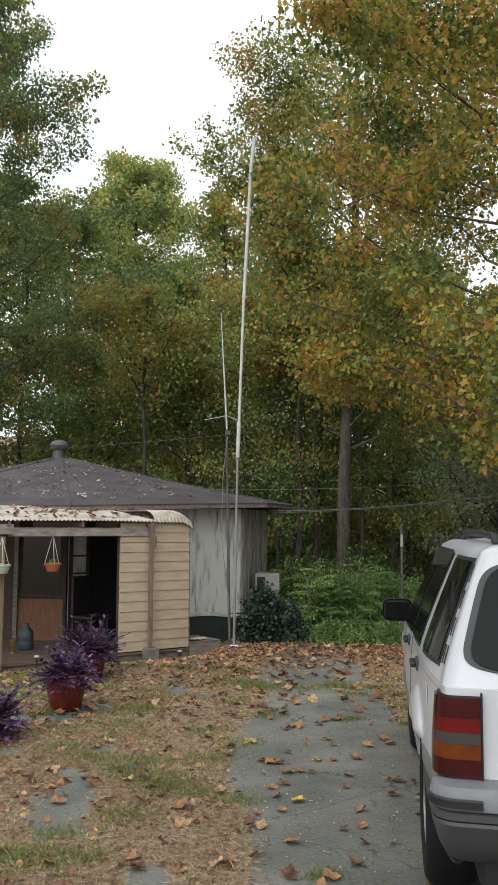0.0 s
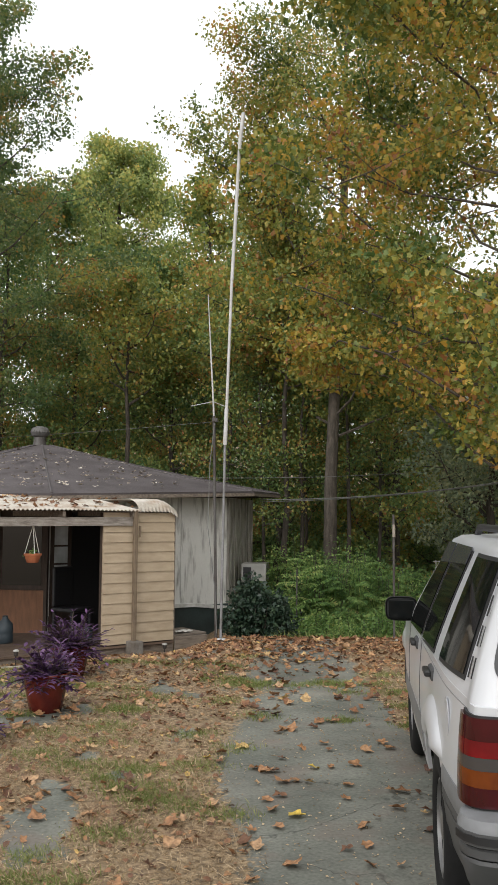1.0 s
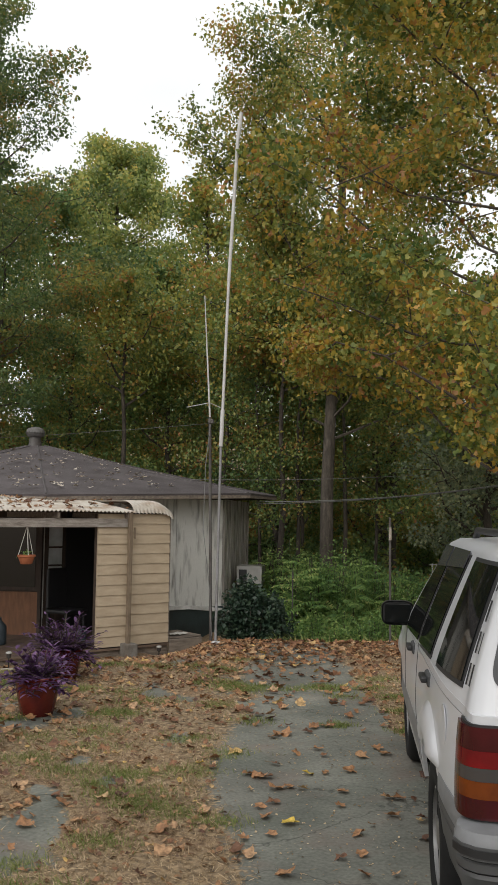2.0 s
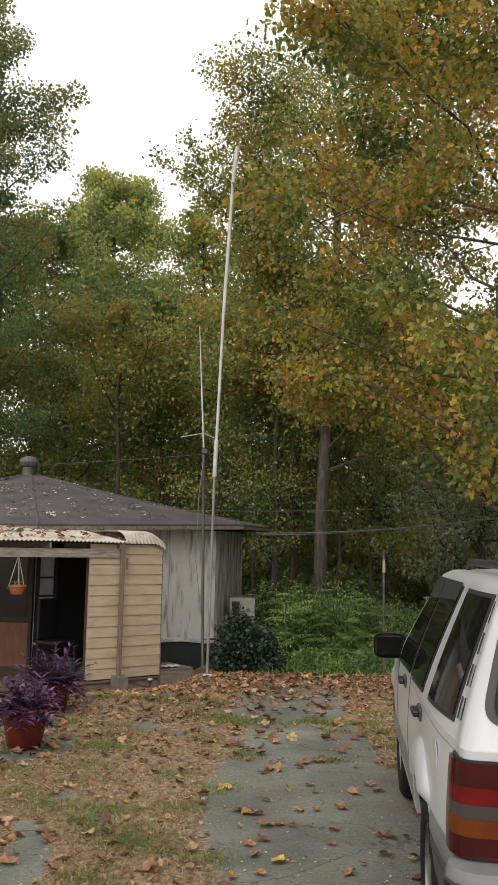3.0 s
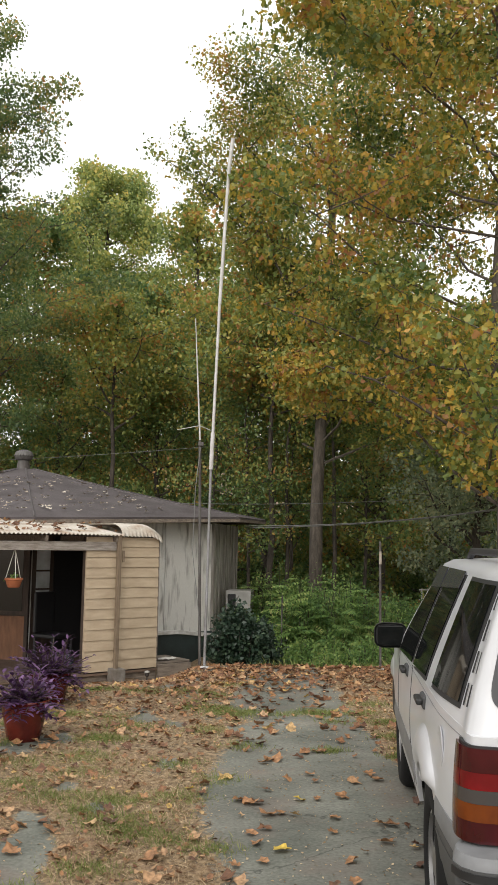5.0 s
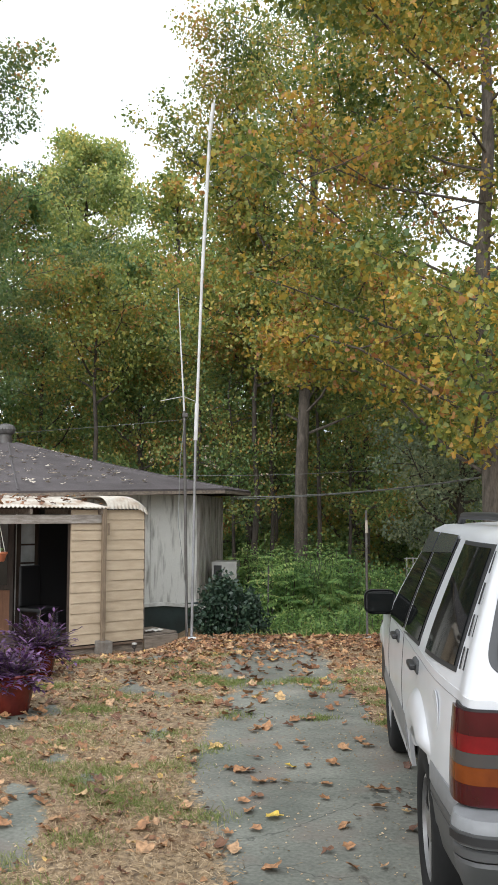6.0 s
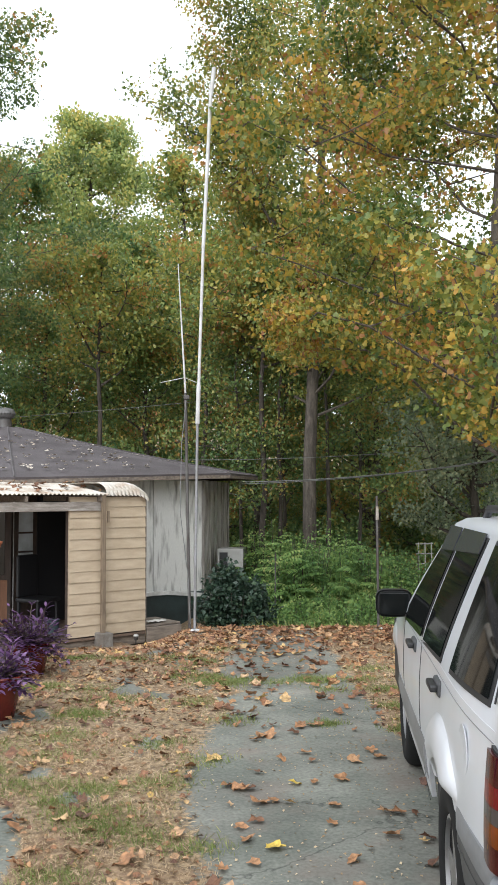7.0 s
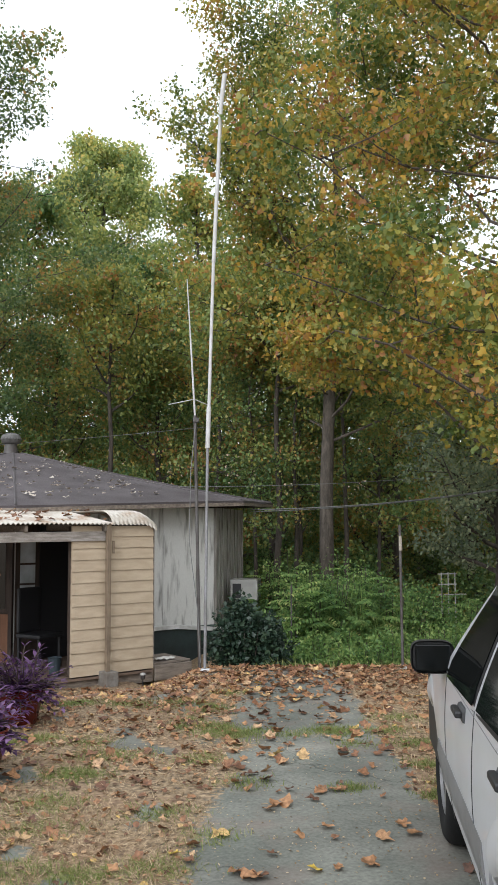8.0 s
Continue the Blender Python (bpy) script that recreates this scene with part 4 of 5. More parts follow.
def tree(name, at, height, crown_low, radius, leaf_mat, bark, label, seed, leaves, leaf_size, outline=LEAF_FAR, trunk_r=0.16, lean_xy=(0, 0),
         clumps=46, clump_r=0.9, shape_power=1.0, boughs=16, squash=0.7, keep=None, group="trees", droop=0.0, bough_r=0.4, reaches=()):
    """A tapered trunk with boughs, and a crown of leaves in clumps round the boughs."""
    rng = np.random.default_rng(seed)
    base = Vector(at)
    root = thing(name, Matrix.Translation(base), label, "tree", group)
    s = Shape()
    top = Vector((lean_xy[0], lean_xy[1], height * 0.93))
    pts = [Vector((0, 0, -0.4)).lerp(top, i / 9) + Vector((rng.normal(0, 0.05 * min(i, 3) / 3), rng.normal(0, 0.05), 0)) for i in range(10)]
    s.tube(pts, [trunk_r * (1.25 if i == 0 else 1 - 0.09 * i) for i in range(10)], 10)
    centres = []
    inside = None if keep is None else (lambda q: bool(keep(np.array([tuple(base + q - Vector((0.4, 0, 0)))]))[0]))
    for k in range(boughs):
        h = crown_low / height + (1 - crown_low / height) * (k + 0.5) / boughs * 0.97
        a = Vector((0, 0, 0)).lerp(top, h)
        ang = k * 2.4 + rng.normal(0, 0.3)
        hh = (h - crown_low / height) / (1 - crown_low / height)
        reach = radius * max(0.25, math.sin(math.pi * min(1, 0.22 + 0.78 * hh)) ** shape_power)
        bp = limb(s, rng, a, (math.cos(ang), math.sin(ang), 0.35 - droop), reach, max(trunk_r * bough_r * (1 - 0.6 * hh), 0.015), ok=inside)
        for q in bp[2:] or bp[1:]:
            centres.append((q, 0.75 + 0.4 * hh))
            if rng.random() < 0.85:
                sp = limb(s, rng, q, tuple(rng.normal(0, 1, 2)) + (0.2 - droop,), reach * 0.4, 0.014, 3, ok=inside)
                centres.append((sp[-1], 0.8))
                centres.append((sp[-2], 0.8))
    far = []
    for h, tip in reaches:
        a, e = Vector((0, 0, 0)).lerp(top, h / top.z), Vector(tip) - base
        bend = a.lerp(e, 0.5) + Vector((0, 0, 0.35))
        line = [a.lerp(bend, t).lerp(bend.lerp(e, t), t) for t in np.linspace(0, 1, 9)]
        s.tube(line, [0.05 - 0.0045 * i for i in range(9)], 5)
        for q in line[4:]:
            far.append((q, 0.5))
            for _ in range(2):
                sp = limb(s, rng, q, tuple(rng.normal(0, 1, 2)) + (0.25,), 0.9, 0.012, 3)
                far += [(sp[-1], 0.42), (sp[-2], 0.42)]
    part("trunk", s, bark, root, "rough bark trunk and boughs", smooth=True)
    c = np.array([tuple(q) for q, _ in centres])
    w = np.array([g for _, g in centres])
    pick = rng.integers(0, len(c), leaves)
    off = rng.normal(0, 1, (leaves, 3))
    off *= (clump_r * w[pick] * rng.uniform(0.15, 1, leaves) ** 0.6 / np.linalg.norm(off, axis=1))[:, None]
    off[:, 2] *= squash
    places = c[pick] + off
    sizes = leaf_size * rng.uniform(0.6, 1.3, leaves)
    if keep is not None:
        ok = keep(places + np.array(at))
        places, sizes = places[ok], sizes[ok]
    if far:
        c, w = np.array([tuple(q) for q, _ in far]), np.array([g for _, g in far])
        pick = rng.integers(0, len(c), 48 * len(far))
        off = rng.normal(0, 0.36, (len(pick), 3)) * w[pick][:, None]
        places = np.concatenate([places, c[pick] + off])
        sizes = np.concatenate([sizes, leaf_size * 1.15 * rng.uniform(0.7, 1.3, len(pick))])
    mats = turns(rng, len(places), 0.9)
    ob = new("crown", scatter("crown", outline, places, sizes, mats, leaf_mat))
    ob.parent = root
    tagged(ob, "crown of loose leaves", kind="stuff")
    return root


def gz(x, y):
    return ground_z(x, y)


# the broad tree beside the drive; its crown is fuller away from the house
def maple_side(p):
    edge = np.interp(p[:, 2], [2.0, 4.2, 5.3, 6.8, 7.5, 8.2, 8.9, 9.8, 11.0, 14.0], [1.3, 0.7, 0.1, -0.3, -0.3, 0.05, 0.6, 1.25, 1.9, 3.0])
    return p[:, 0] > edge + 0.28 * np.sin(p[:, 2] * 5.0 + p[:, 1] * 3.0) + 0.18 * np.sin(p[:, 2] * 11.0)


tree("maple_tree", (4.15, 13.6, gz(4.15, 13.6)), 15.5, 2.3, 5.3, L_NEAR, M_BARKPALE, "broad maple turning yellow and orange beside the drive", 3, 108000, 0.088,
     LEAF_MAPLE, 0.17, (0.3, 0.6), clump_r=0.85, squash=0.6, boughs=44, shape_power=0.55, droop=0.12, keep=maple_side, bough_r=0.2)
def second_side(p):
    edge = np.interp(p[:, 2], [3.4, 7.7, 10.1, 11.4, 12.6, 13.7, 15.3, 18.1], [2.1, 0.4, -0.4, -0.9, -0.7, 0.5, 1.8, 3.0])
    return p[:, 0] > edge + 0.34 * np.sin(p[:, 2] * 3.8 + p[:, 1] * 2.3) + 0.2 * np.sin(p[:, 2] * 8.3)


tree("maple_tree", (2.22, 23.0, gz(2.22, 23.0)), 20.9, 5.4, 5.3, L_OLIVE, M_BARKPALE, "maple with olive and yellow leaves at the wood's edge", 8, 120000, 0.088,
     LEAF_FAR, 0.20, (0.65, 0.0), clump_r=0.8, squash=0.55, boughs=50, shape_power=0.45, droop=0.05, keep=second_side, bough_r=0.2,
     reaches=((9.5, (-1.3, 21.9, 11.0)), (9.9, (-1.05, 22.3, 11.6)), (8.8, (-0.75, 21.8, 10.4)), (10.4, (0.05, 22.0, 12.1)), (9.0, (-0.3, 22.4, 11.0))))
# the tree behind the house, at the edge of the wood
tree("oak_tree", (-8.5, 24.5, -0.5), 19.5, 5.0, 5.0, L_OAK, M_BARK, "tall oak with green and rust leaves behind the house", 5, 62000, 0.105, LEAF_FAR, 0.25,
     clump_r=0.62, boughs=30, bough_r=0.22)
tree("poplar_tree", (-6.3, 44.0, -1.5), 23.6, 3.0, 6.3, L_POPLAR, M_BARK, "tall tapering poplar with yellow-green leaves", 6, 60000, 0.19, trunk_r=0.25, boughs=52, shape_power=1.0, clump_r=0.95)
FOREST = [(-13.5, 36, 22, 1), (-10.4, 33, 18.5, 0), (-9.0, 40, 20, 0), (-3.6, 38, 15.5, 0), (-1.5, 40, 20.3, 1), (0.4, 35, 15, 0), (2.9, 40, 17, 1), (5.6, 34, 14, 1), (8.0, 40, 16, 0),
          (11.0, 35, 14, 0), (-5.9, 31, 10.5, 0), (-2.4, 30, 9.5, 0), (1.2, 29.5, 10.5, 0), (4.6, 29, 10, 1), (7.6, 30, 10.5, 0), (13.6, 41, 16, 0), (-17, 42, 20, 0), (-12.4, 29, 13, 0), (10.2, 27.5, 9, 0), (-8.3, 30.5, 14.5, 0)]
for k, (x, y, h, kind) in enumerate(FOREST):
    tree("forest_tree", (x, y, -1.8), h, h * (0.32 if y > 32 else 0.10), 3.4 if h > 12 else 2.9, L_FARYELLOW if kind else L_FAR, M_BARK,
         "woodland tree with yellowing leaves" if kind else "green woodland tree with a dense crown", 20 + k, 12500 if y > 32 else 24000, 0.205 if y > 32 else 0.112, trunk_r=0.16, boughs=26, clump_r=0.8, shape_power=0.7, group="woodland")
for k, (x, y, h) in enumerate(((0.6, 25.2, 9.5), (3.9, 25.0, 8.0), (1.9, 26.2, 11.0))):
    tree("forest_tree", (x, y, -1.8), h, 3.2, 2.1, L_FAR, M_BARK, "slender young woodland tree with thin green leaves", 50 + k, 9500, 0.1, trunk_r=0.07, boughs=16, clump_r=0.75, shape_power=0.5, group="woodland")
# bare-stemmed trunks that stand before the wood
for k, (x, y, r, h) in enumerate(((4.9, 28.0, 0.15, 13.0), (1.2, 24.3, 0.11, 13.0), (1.7, 24.8, 0.075, 12.0), (2.85, 24.2, 0.08, 11.0), (-3.6, 28.0, 0.12, 12.0), (-0.4, 28.5, 0.11, 12.0))):
    tree("forest_tree", (x, y, -1.8), h, 7.2, 2.6, L_FARYELLOW, M_BARK, "straight bare-stemmed woodland tree", 60 + k, 9500, 0.125, trunk_r=r, boughs=12, clump_r=0.9, group="woodland")
tree("grey_tree", (6.0, 21.5, -1.2), 6.2, 1.6, 2.3, L_GREYGREEN, M_BARK, "small grey-green tree at the wood's edge", 80, 16000, 0.10, trunk_r=0.17, boughs=22, clump_r=0.6)

# ---- undergrowth ----
def mound(name, at, size, leaf_mat, outline, n, leaf, label, seed, lean_r=0.7, stems=40):
    rng = np.random.default_rng(seed)
    root = thing(name, Matrix.Translation(at), label, "bush", "undergrowth")
    s = Shape()
    tips = []
    for k in range(stems):
        a, rr = rng.uniform(0, 2 * math.pi), math.sqrt(rng.random())
        e = Vector((size[0] * rr * math.cos(a), size[1] * rr * math.sin(a), size[2] * math.sqrt(max(1 - rr * rr, 0.05)) * rng.uniform(0.75, 1.1)))
        foot = Vector((e.x * 0.5, e.y * 0.5, -0.2))
        s.tube([foot, foot.lerp(e, 0.5) + Vector(rng.normal(0, 0.05, 3)), e], [0.012, 0.009, 0.004], 5)
        tips.append((foot, e))
    tagged(part("stem", s, M_BARK, root), kind="stuff")
    k = rng.integers(0, len(tips), n)
    t = rng.uniform(0.15, 1.05, n) ** 0.6
    a = np.array([tuple(p) for p, _ in tips])[k]
    b = np.array([tuple(p) for _, p in tips])[k]
    places = a + (b - a) * t[:, None] + rng.normal(0, 1, (n, 3)) * np.array([0.12, 0.12, 0.08]) * max(size[0], 0.6)
    ob = new("foliage", scatter("foliage", outline, places, leaf * rng.uniform(0.6, 1.3, n), turns(rng, n, lean_r), leaf_mat))
    ob.parent = root
    tagged(ob, kind="stuff")
    return root


mound("evergreen_shrub", (0.22, 13.75, -0.30), (0.55, 0.5, 1.0), L_BUSH, LEAF_FAR, 9500, 0.075, "dark glossy evergreen shrub at the house corner", 91, stems=60)
def frond_bush(at, size, n, label, seed):
    """Arching fronds, each a stalk with paired leaflets."""
    rng = np.random.default_rng(seed)
    root = thing("fern_bush", Matrix.Translation(at), label, "bush", "undergrowth")
    s = Shape()
    places, mats, sizes = [], [], []
    for k in range(n):
        a, rr = rng.uniform(0, 2 * math.pi), math.sqrt(rng.random())
        p = Vector((size[0] * 0.8 * rr * math.cos(a), size[1] * 0.8 * rr * math.sin(a), size[2] * rng.uniform(0.25, 0.95) * math.sqrt(max(1 - 0.7 * rr * rr, 0.1))))
        b = a + rng.normal(0, 0.9)
        d = Vector((math.cos(b), math.sin(b), rng.uniform(0.35, 0.9))).normalized()
        pts, step = [p], rng.uniform(0.4, 0.8) / 12
        for q in range(12):
            d = (d + Vector((0, 0, -0.085))).normalized()
            pts.append(pts[-1] + d * step)
            side = d.cross(Vector((0, 0, 1))).normalized()
            ln = 0.135 * math.sin(math.pi * (0.12 + 0.85 * q / 12)) * rng.uniform(0.8, 1.2)
            for sg in (-1, 1):
                w = (side * sg + d * 0.45 + Vector((0, 0, -0.25))).normalized()
                x = w.cross(Vector((0, 0, 1))).normalized()
                z = x.cross(w)
                places.append(tuple(pts[-1]))
                mats.append([[x.x, w.x, z.x], [x.y, w.y, z.y], [x.z, w.z, z.z]])
                sizes.append(max(ln, 0.04))
        s.tube([Vector((p.x * 0.6, p.y * 0.6, -0.2))] + pts[::3], [0.008, 0.006, 0.005, 0.004, 0.003, 0.003][: 1 + len(pts[::3])], 4)
    tagged(part("stalk", s, L_FERN, root), kind="stuff")
    ob = new("fronds", scatter("fronds", (LEAF_LONG[0] * np.array([1.5, 1, 1]), LEAF_LONG[1]), np.array(places), sizes, np.array(mats), L_FERN))
    ob.parent = root
    tagged(ob, kind="stuff")


for k, (x, y, sx, sy, sz) in enumerate(((1.4, 16.9, 1.2, 0.9, 1.75), (2.6, 17.4, 1.3, 1.0, 1.65), (0.95, 18.6, 0.8, 0.8, 2.05), (3.8, 17.9, 1.2, 1.0, 1.45), (2.0, 18.6, 1.1, 0.9, 2.0), (1.8, 16.3, 0.9, 0.6, 1.7))):
    frond_bush((x, y, gz(x, y)), (sx, sy, sz), 150, "bright green arching feathery undergrowth", 100 + k)
for k, (x, y, sx, sy, sz) in enumerate(((1.5, 16.6, 1.1, 0.8, 1.75), (2.5, 17.0, 1.2, 0.9, 1.7), (1.0, 18.3, 0.8, 0.8, 2.05), (3.6, 17.5, 1.2, 1.0, 1.45), (2.1, 18.3, 1.1, 0.9, 2.0))):
    mound("weed_bush", (x, y, gz(x, y)), (sx, sy, sz), L_FERN, LEAF_FAR, 7500, 0.056, "tall soft green weeds beyond the drive", 320 + k, stems=70)
for k, (x, y, sx, sy, sz) in enumerate(((1.3, 14.9, 0.8, 0.6, 0.75), (2.3, 15.0, 0.9, 0.6, 0.8), (3.3, 15.2, 0.9, 0.7, 0.9), (4.4, 15.6, 0.9, 0.8, 1.0), (5.5, 16.2, 1.0, 0.8, 1.2), (1.9, 15.9, 1.0, 0.7, 0.95), (4.9, 18.5, 1.3, 1.0, 1.2))):
    mound("weed_bush", (x, y, gz(x, y) - 0.1), (sx, sy, sz), L_FERN, LEAF_FAR, 7500, 0.050, "tangled green weeds beyond the drive", 120 + k, stems=50)
rng = np.random.default_rng(7)
for k in range(16):
    x, y = -12 + k * 1.75 + rng.normal(0, 0.4), 25.5 + rng.uniform(-0.8, 1.5)
    mound("understory_bush", (x, y, -2.0), (1.6, 1.3, rng.uniform(2.2, 3.6)), L_FAR, LEAF_FAR, 6500, 0.14, "dark green woodland undergrowth", 140 + k, stems=36)

for k in range(13):
    x, y = -17 + k * 2.7 + rng.normal(0, 0.4), 34.0 + rng.uniform(-1.0, 1.5)
    mound("understory_bush", (x, y, -1.9), (2.2, 1.4, rng.uniform(4.0, 5.6)), L_FAR, LEAF_FAR, 4200, 0.23, "tall green woodland undergrowth", 160 + k, stems=44)
for k in range(12):
    x, y = -19 + k * 3.3 + rng.normal(0, 0.4), 45.0 + rng.uniform(-1.0, 1.5)
    mound("understory_bush", (x, y, -1.9), (2.7, 1.6, rng.uniform(5.5, 7.5)), L_FAR, LEAF_FAR, 3000, 0.38, "tall green woodland undergrowth", 180 + k, stems=44)

# unseen woods added behind the camera and to the sides, for reflections and shading
for k, (x, y, h) in enumerate(((-16, -26, 13), (-4, -30, 13), (9, -28, 13), (20, -16, 13), (22, 2, 13), (17, 16, 13), (-24, 2, 13), (-22, 18, 14))):
    tree("forest_tree", (x, y, 0), h, 2.0, 4.6, L_FAR, M_BARK, "green woodland tree with a dense crown", 200 + k, 3000, 0.65, trunk_r=0.2, boughs=18, clump_r=1.4, group="woodland")

# ---- things on and about the porch ----
def purple_plant(at, pot, label, seed, n=420, spread_r=0.2, height=0.27):
    """A pot with a mound of trailing purple spears."""
    rng = np.random.default_rng(seed)
    root = thing("potted_plant", Matrix.Translation(at), label, "plant", "purple potted plants")
    top = 0.0
    if pot:
        r, h = pot
        part("pot", Shape().lathe([(r * 0.66, 0), (r * 0.7, 0.01), (r * 0.88, h * 0.55), (r, h * 0.94), (r * 1.05, h), (r * 0.98, h + 0.008), (r * 0.9, h * 0.9)], 32), M_POT, root, "oxblood glazed pot", smooth=True)
        part("soil", Shape().lathe([(r * 0.88, h * 0.84), (r * 0.5, h * 0.88), (0.02, h * 0.9)], 24), M_SOIL, root)
        top = h * 0.88
    s = Shape()
    places, mats, sizes = [], [], []
    for k in range(n // 6):
        a, e = rng.uniform(0, 2 * math.pi), rng.uniform(-0.1, 1.3)
        ln = height * rng.uniform(0.55, 1.1)
        d = Vector((math.cos(a) * math.cos(e), math.sin(a) * math.cos(e), math.sin(e)))
        p0 = Vector((rng.normal(0, 0.05), rng.normal(0, 0.05), top))
        pts = [p0]
        for q in range(5):
            d = (d + Vector((0, 0, -0.13))).normalized()
            pts.append(pts[-1] + d * ln / 5 * (1 + spread_r * 0.6))
        s.tube(pts, [0.007, 0.006, 0.006, 0.005, 0.005, 0.003], 5)
        for q in range(1, 6):
            for sgn in (-1, 1):
                side = d.cross(Vector((0, 0, 1))).normalized() * sgn
                w = (side * 0.9 + d * 0.7 + Vector((0, 0, rng.uniform(-0.1, 0.5)))).normalized()
                x = w.cross(Vector((0, 0, 1))).normalized()
                z = x.cross(w)
                places.append(tuple(pts[q]))
                mats.append(np.array([[x.x, w.x, z.x], [x.y, w.y, z.y], [x.z, w.z, z.z]]))
                sizes.append(rng.uniform(0.05, 0.105))
    tagged(part("stem", s, M_DARKENEDWOOD, root, "purple stems"), kind="stuff")
    ob = new("leaves", scatter("leaves", (LEAF_LONG[0] * np.array([1.7, 1, 1]), LEAF_LONG[1]), np.array(places), sizes, np.array(mats), L_PURPLE))
    ob.parent = root
    tagged(ob, "pointed purple leaves", kind="stuff")
    return root


purple_plant((-1.73, 8.1, gz(-1.73, 8.1)), (0.195, 0.32), "purple heart plant in an oxblood pot on the grass", 11, 660)
purple_plant((-1.84, 9.75, gz(-1.84, 9.75)), (0.21, 0.30), "bushy purple heart plant in an oxblood pot near the porch", 12, 900, 0.3, 0.33)
purple_plant((-2.08, 6.95, gz(-2.08, 6.95)), (0.12, 0.14), "trailing purple plant in a low pot on the grass", 13, 600)


def hanging_pot(x, y, z, hook, pot_mat, label, seed):
    root = thing("hanging_planter", PORCH @ Matrix.Translation((x, y, z)), label, "planter", "hanging planters")
    part("pot", Shape().lathe([(0.075, 0), (0.085, 0.01), (0.115, 0.10), (0.128, 0.105), (0.128, 0.13), (0.11, 0.125), (0.10, 0.1)], 24), pot_mat, root, smooth=True)
    part("soil", Shape().lathe([(0.108, 0.1), (0.02, 0.108)], 16), M_SOIL, root)
    for a in (0.3, 2.4, 4.5):
        part("cord", Shape().tube([(0.12 * math.cos(a), 0.12 * math.sin(a), 0.12), (0, 0, hook)], 0.005, 5), M_STRING, root, "white cord")
    rng = np.random.default_rng(seed)
    n = 30
    pl = np.stack([rng.normal(0, 0.05, n), rng.normal(0, 0.05, n), rng.uniform(0.1, 0.19, n)], -1)
    ob = new("seedlings", scatter("seedlings", LEAF_FAR, pl, rng.uniform(0.03, 0.06, n), turns(rng, n, 0.6), L_FERN if seed == 1 else L_FALLEN))
    ob.parent = root
    tagged(ob, kind="stuff")


hanging_pot(-2.36, 0.05, 0.98, 0.55, M_TERRA, "terracotta planter hanging from the beam on white cords", 1)
hanging_pot(-3.25, -0.25, 0.99, 0.5, M_PALEPOT, "pale green planter with orange flowers hanging from the beam", 2)

# the wall behind the porch: window, brown panel, doorway closed by a black panel
FACET = Matrix.Translation(corner(7, HR, 0)) @ pose(0, 0, 0, 0, 0, 172.0)
win = thing("window_1", FACET, "dark porch window with a brown plywood panel below", "window", kind="structure")
part("window_frame", Shape().box(0.05, 0.85, -0.005, 0.03, 0.42, 1.62), M_DARKENEDWOOD, win)
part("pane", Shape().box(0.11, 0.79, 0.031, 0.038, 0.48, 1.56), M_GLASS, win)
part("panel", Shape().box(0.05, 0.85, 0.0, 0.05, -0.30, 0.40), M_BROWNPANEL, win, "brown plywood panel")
part("jamb", Shape().box(-0.01, 0.045, 0.0, 0.08, -0.30, 1.75), M_DARKENEDWOOD, win)
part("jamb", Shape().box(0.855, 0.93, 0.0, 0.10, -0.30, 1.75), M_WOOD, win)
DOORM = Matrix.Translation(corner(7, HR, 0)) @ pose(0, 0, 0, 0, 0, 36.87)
door = thing("door_1", DOORM, "porch doorway, its dark painted on a panel, with a narrow bright-painted side light", "door", kind="structure")
# the bright light in this glass is painted on as a pale sheet
part("side_light", Shape().box(0.09, 0.33, -0.035, -0.028, 0.60, 1.50), M_BRIGHTPANE, door, "side light with its brightness painted pale")
part("frame", Shape().box(0.02, 1.25, -0.025, -0.003, -0.30, 1.75), M_DARKENEDWOOD, door)
# black panel standing in for the darkness of the open doorway
part("leaf", Shape().box(0.40, 1.20, -0.05, -0.026, -0.28, 1.70), M_BLACK, door, "black panel for the doorway's dark")
for z in (0.82, 1.12):
    part("glazing_bar", Shape().box(0.07, 0.35, -0.045, -0.036, z, z + 0.03), M_DARKENEDWOOD, door)

# black all over as a silhouette: the porch's shade is in its colour
chair = thing("chair", PORCH @ pose(-1.15, 1.2, DECK, 0, 0, 20), "high-backed chair, coloured black to carry the porch's shade", "chair")
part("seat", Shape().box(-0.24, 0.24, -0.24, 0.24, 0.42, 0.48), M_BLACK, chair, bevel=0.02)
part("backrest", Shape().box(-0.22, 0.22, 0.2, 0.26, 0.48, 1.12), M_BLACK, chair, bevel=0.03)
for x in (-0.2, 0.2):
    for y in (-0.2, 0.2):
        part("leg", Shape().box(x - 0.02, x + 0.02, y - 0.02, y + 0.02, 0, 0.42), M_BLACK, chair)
jug = thing("water_jug", PORCH @ pose(-2.25, 1.25, DECK), "blue-grey plastic jug on the porch floor", "jug")
part("body", Shape().lathe([(0.11, 0), (0.125, 0.02), (0.125, 0.12), (0.118, 0.14), (0.125, 0.16), (0.12, 0.28), (0.05, 0.36), (0.04, 0.40), (0.045, 0.41)], 24), M_BLUEGREY, jug, smooth=True)
cup = thing("goblet", PORCH @ pose(-2.58, 0.95, DECK), "small brass goblet on the porch floor", "goblet")
part("bowl", Shape().lathe([(0.045, 0), (0.045, 0.01), (0.012, 0.03), (0.012, 0.09), (0.04, 0.13), (0.05, 0.21), (0.044, 0.21)], 20), M_BRASS, cup, smooth=True)
bin_ = thing("bucket", PORCH @ pose(-1.32, 0.35, DECK), "grey plastic bin beside the cream closet", "bucket")
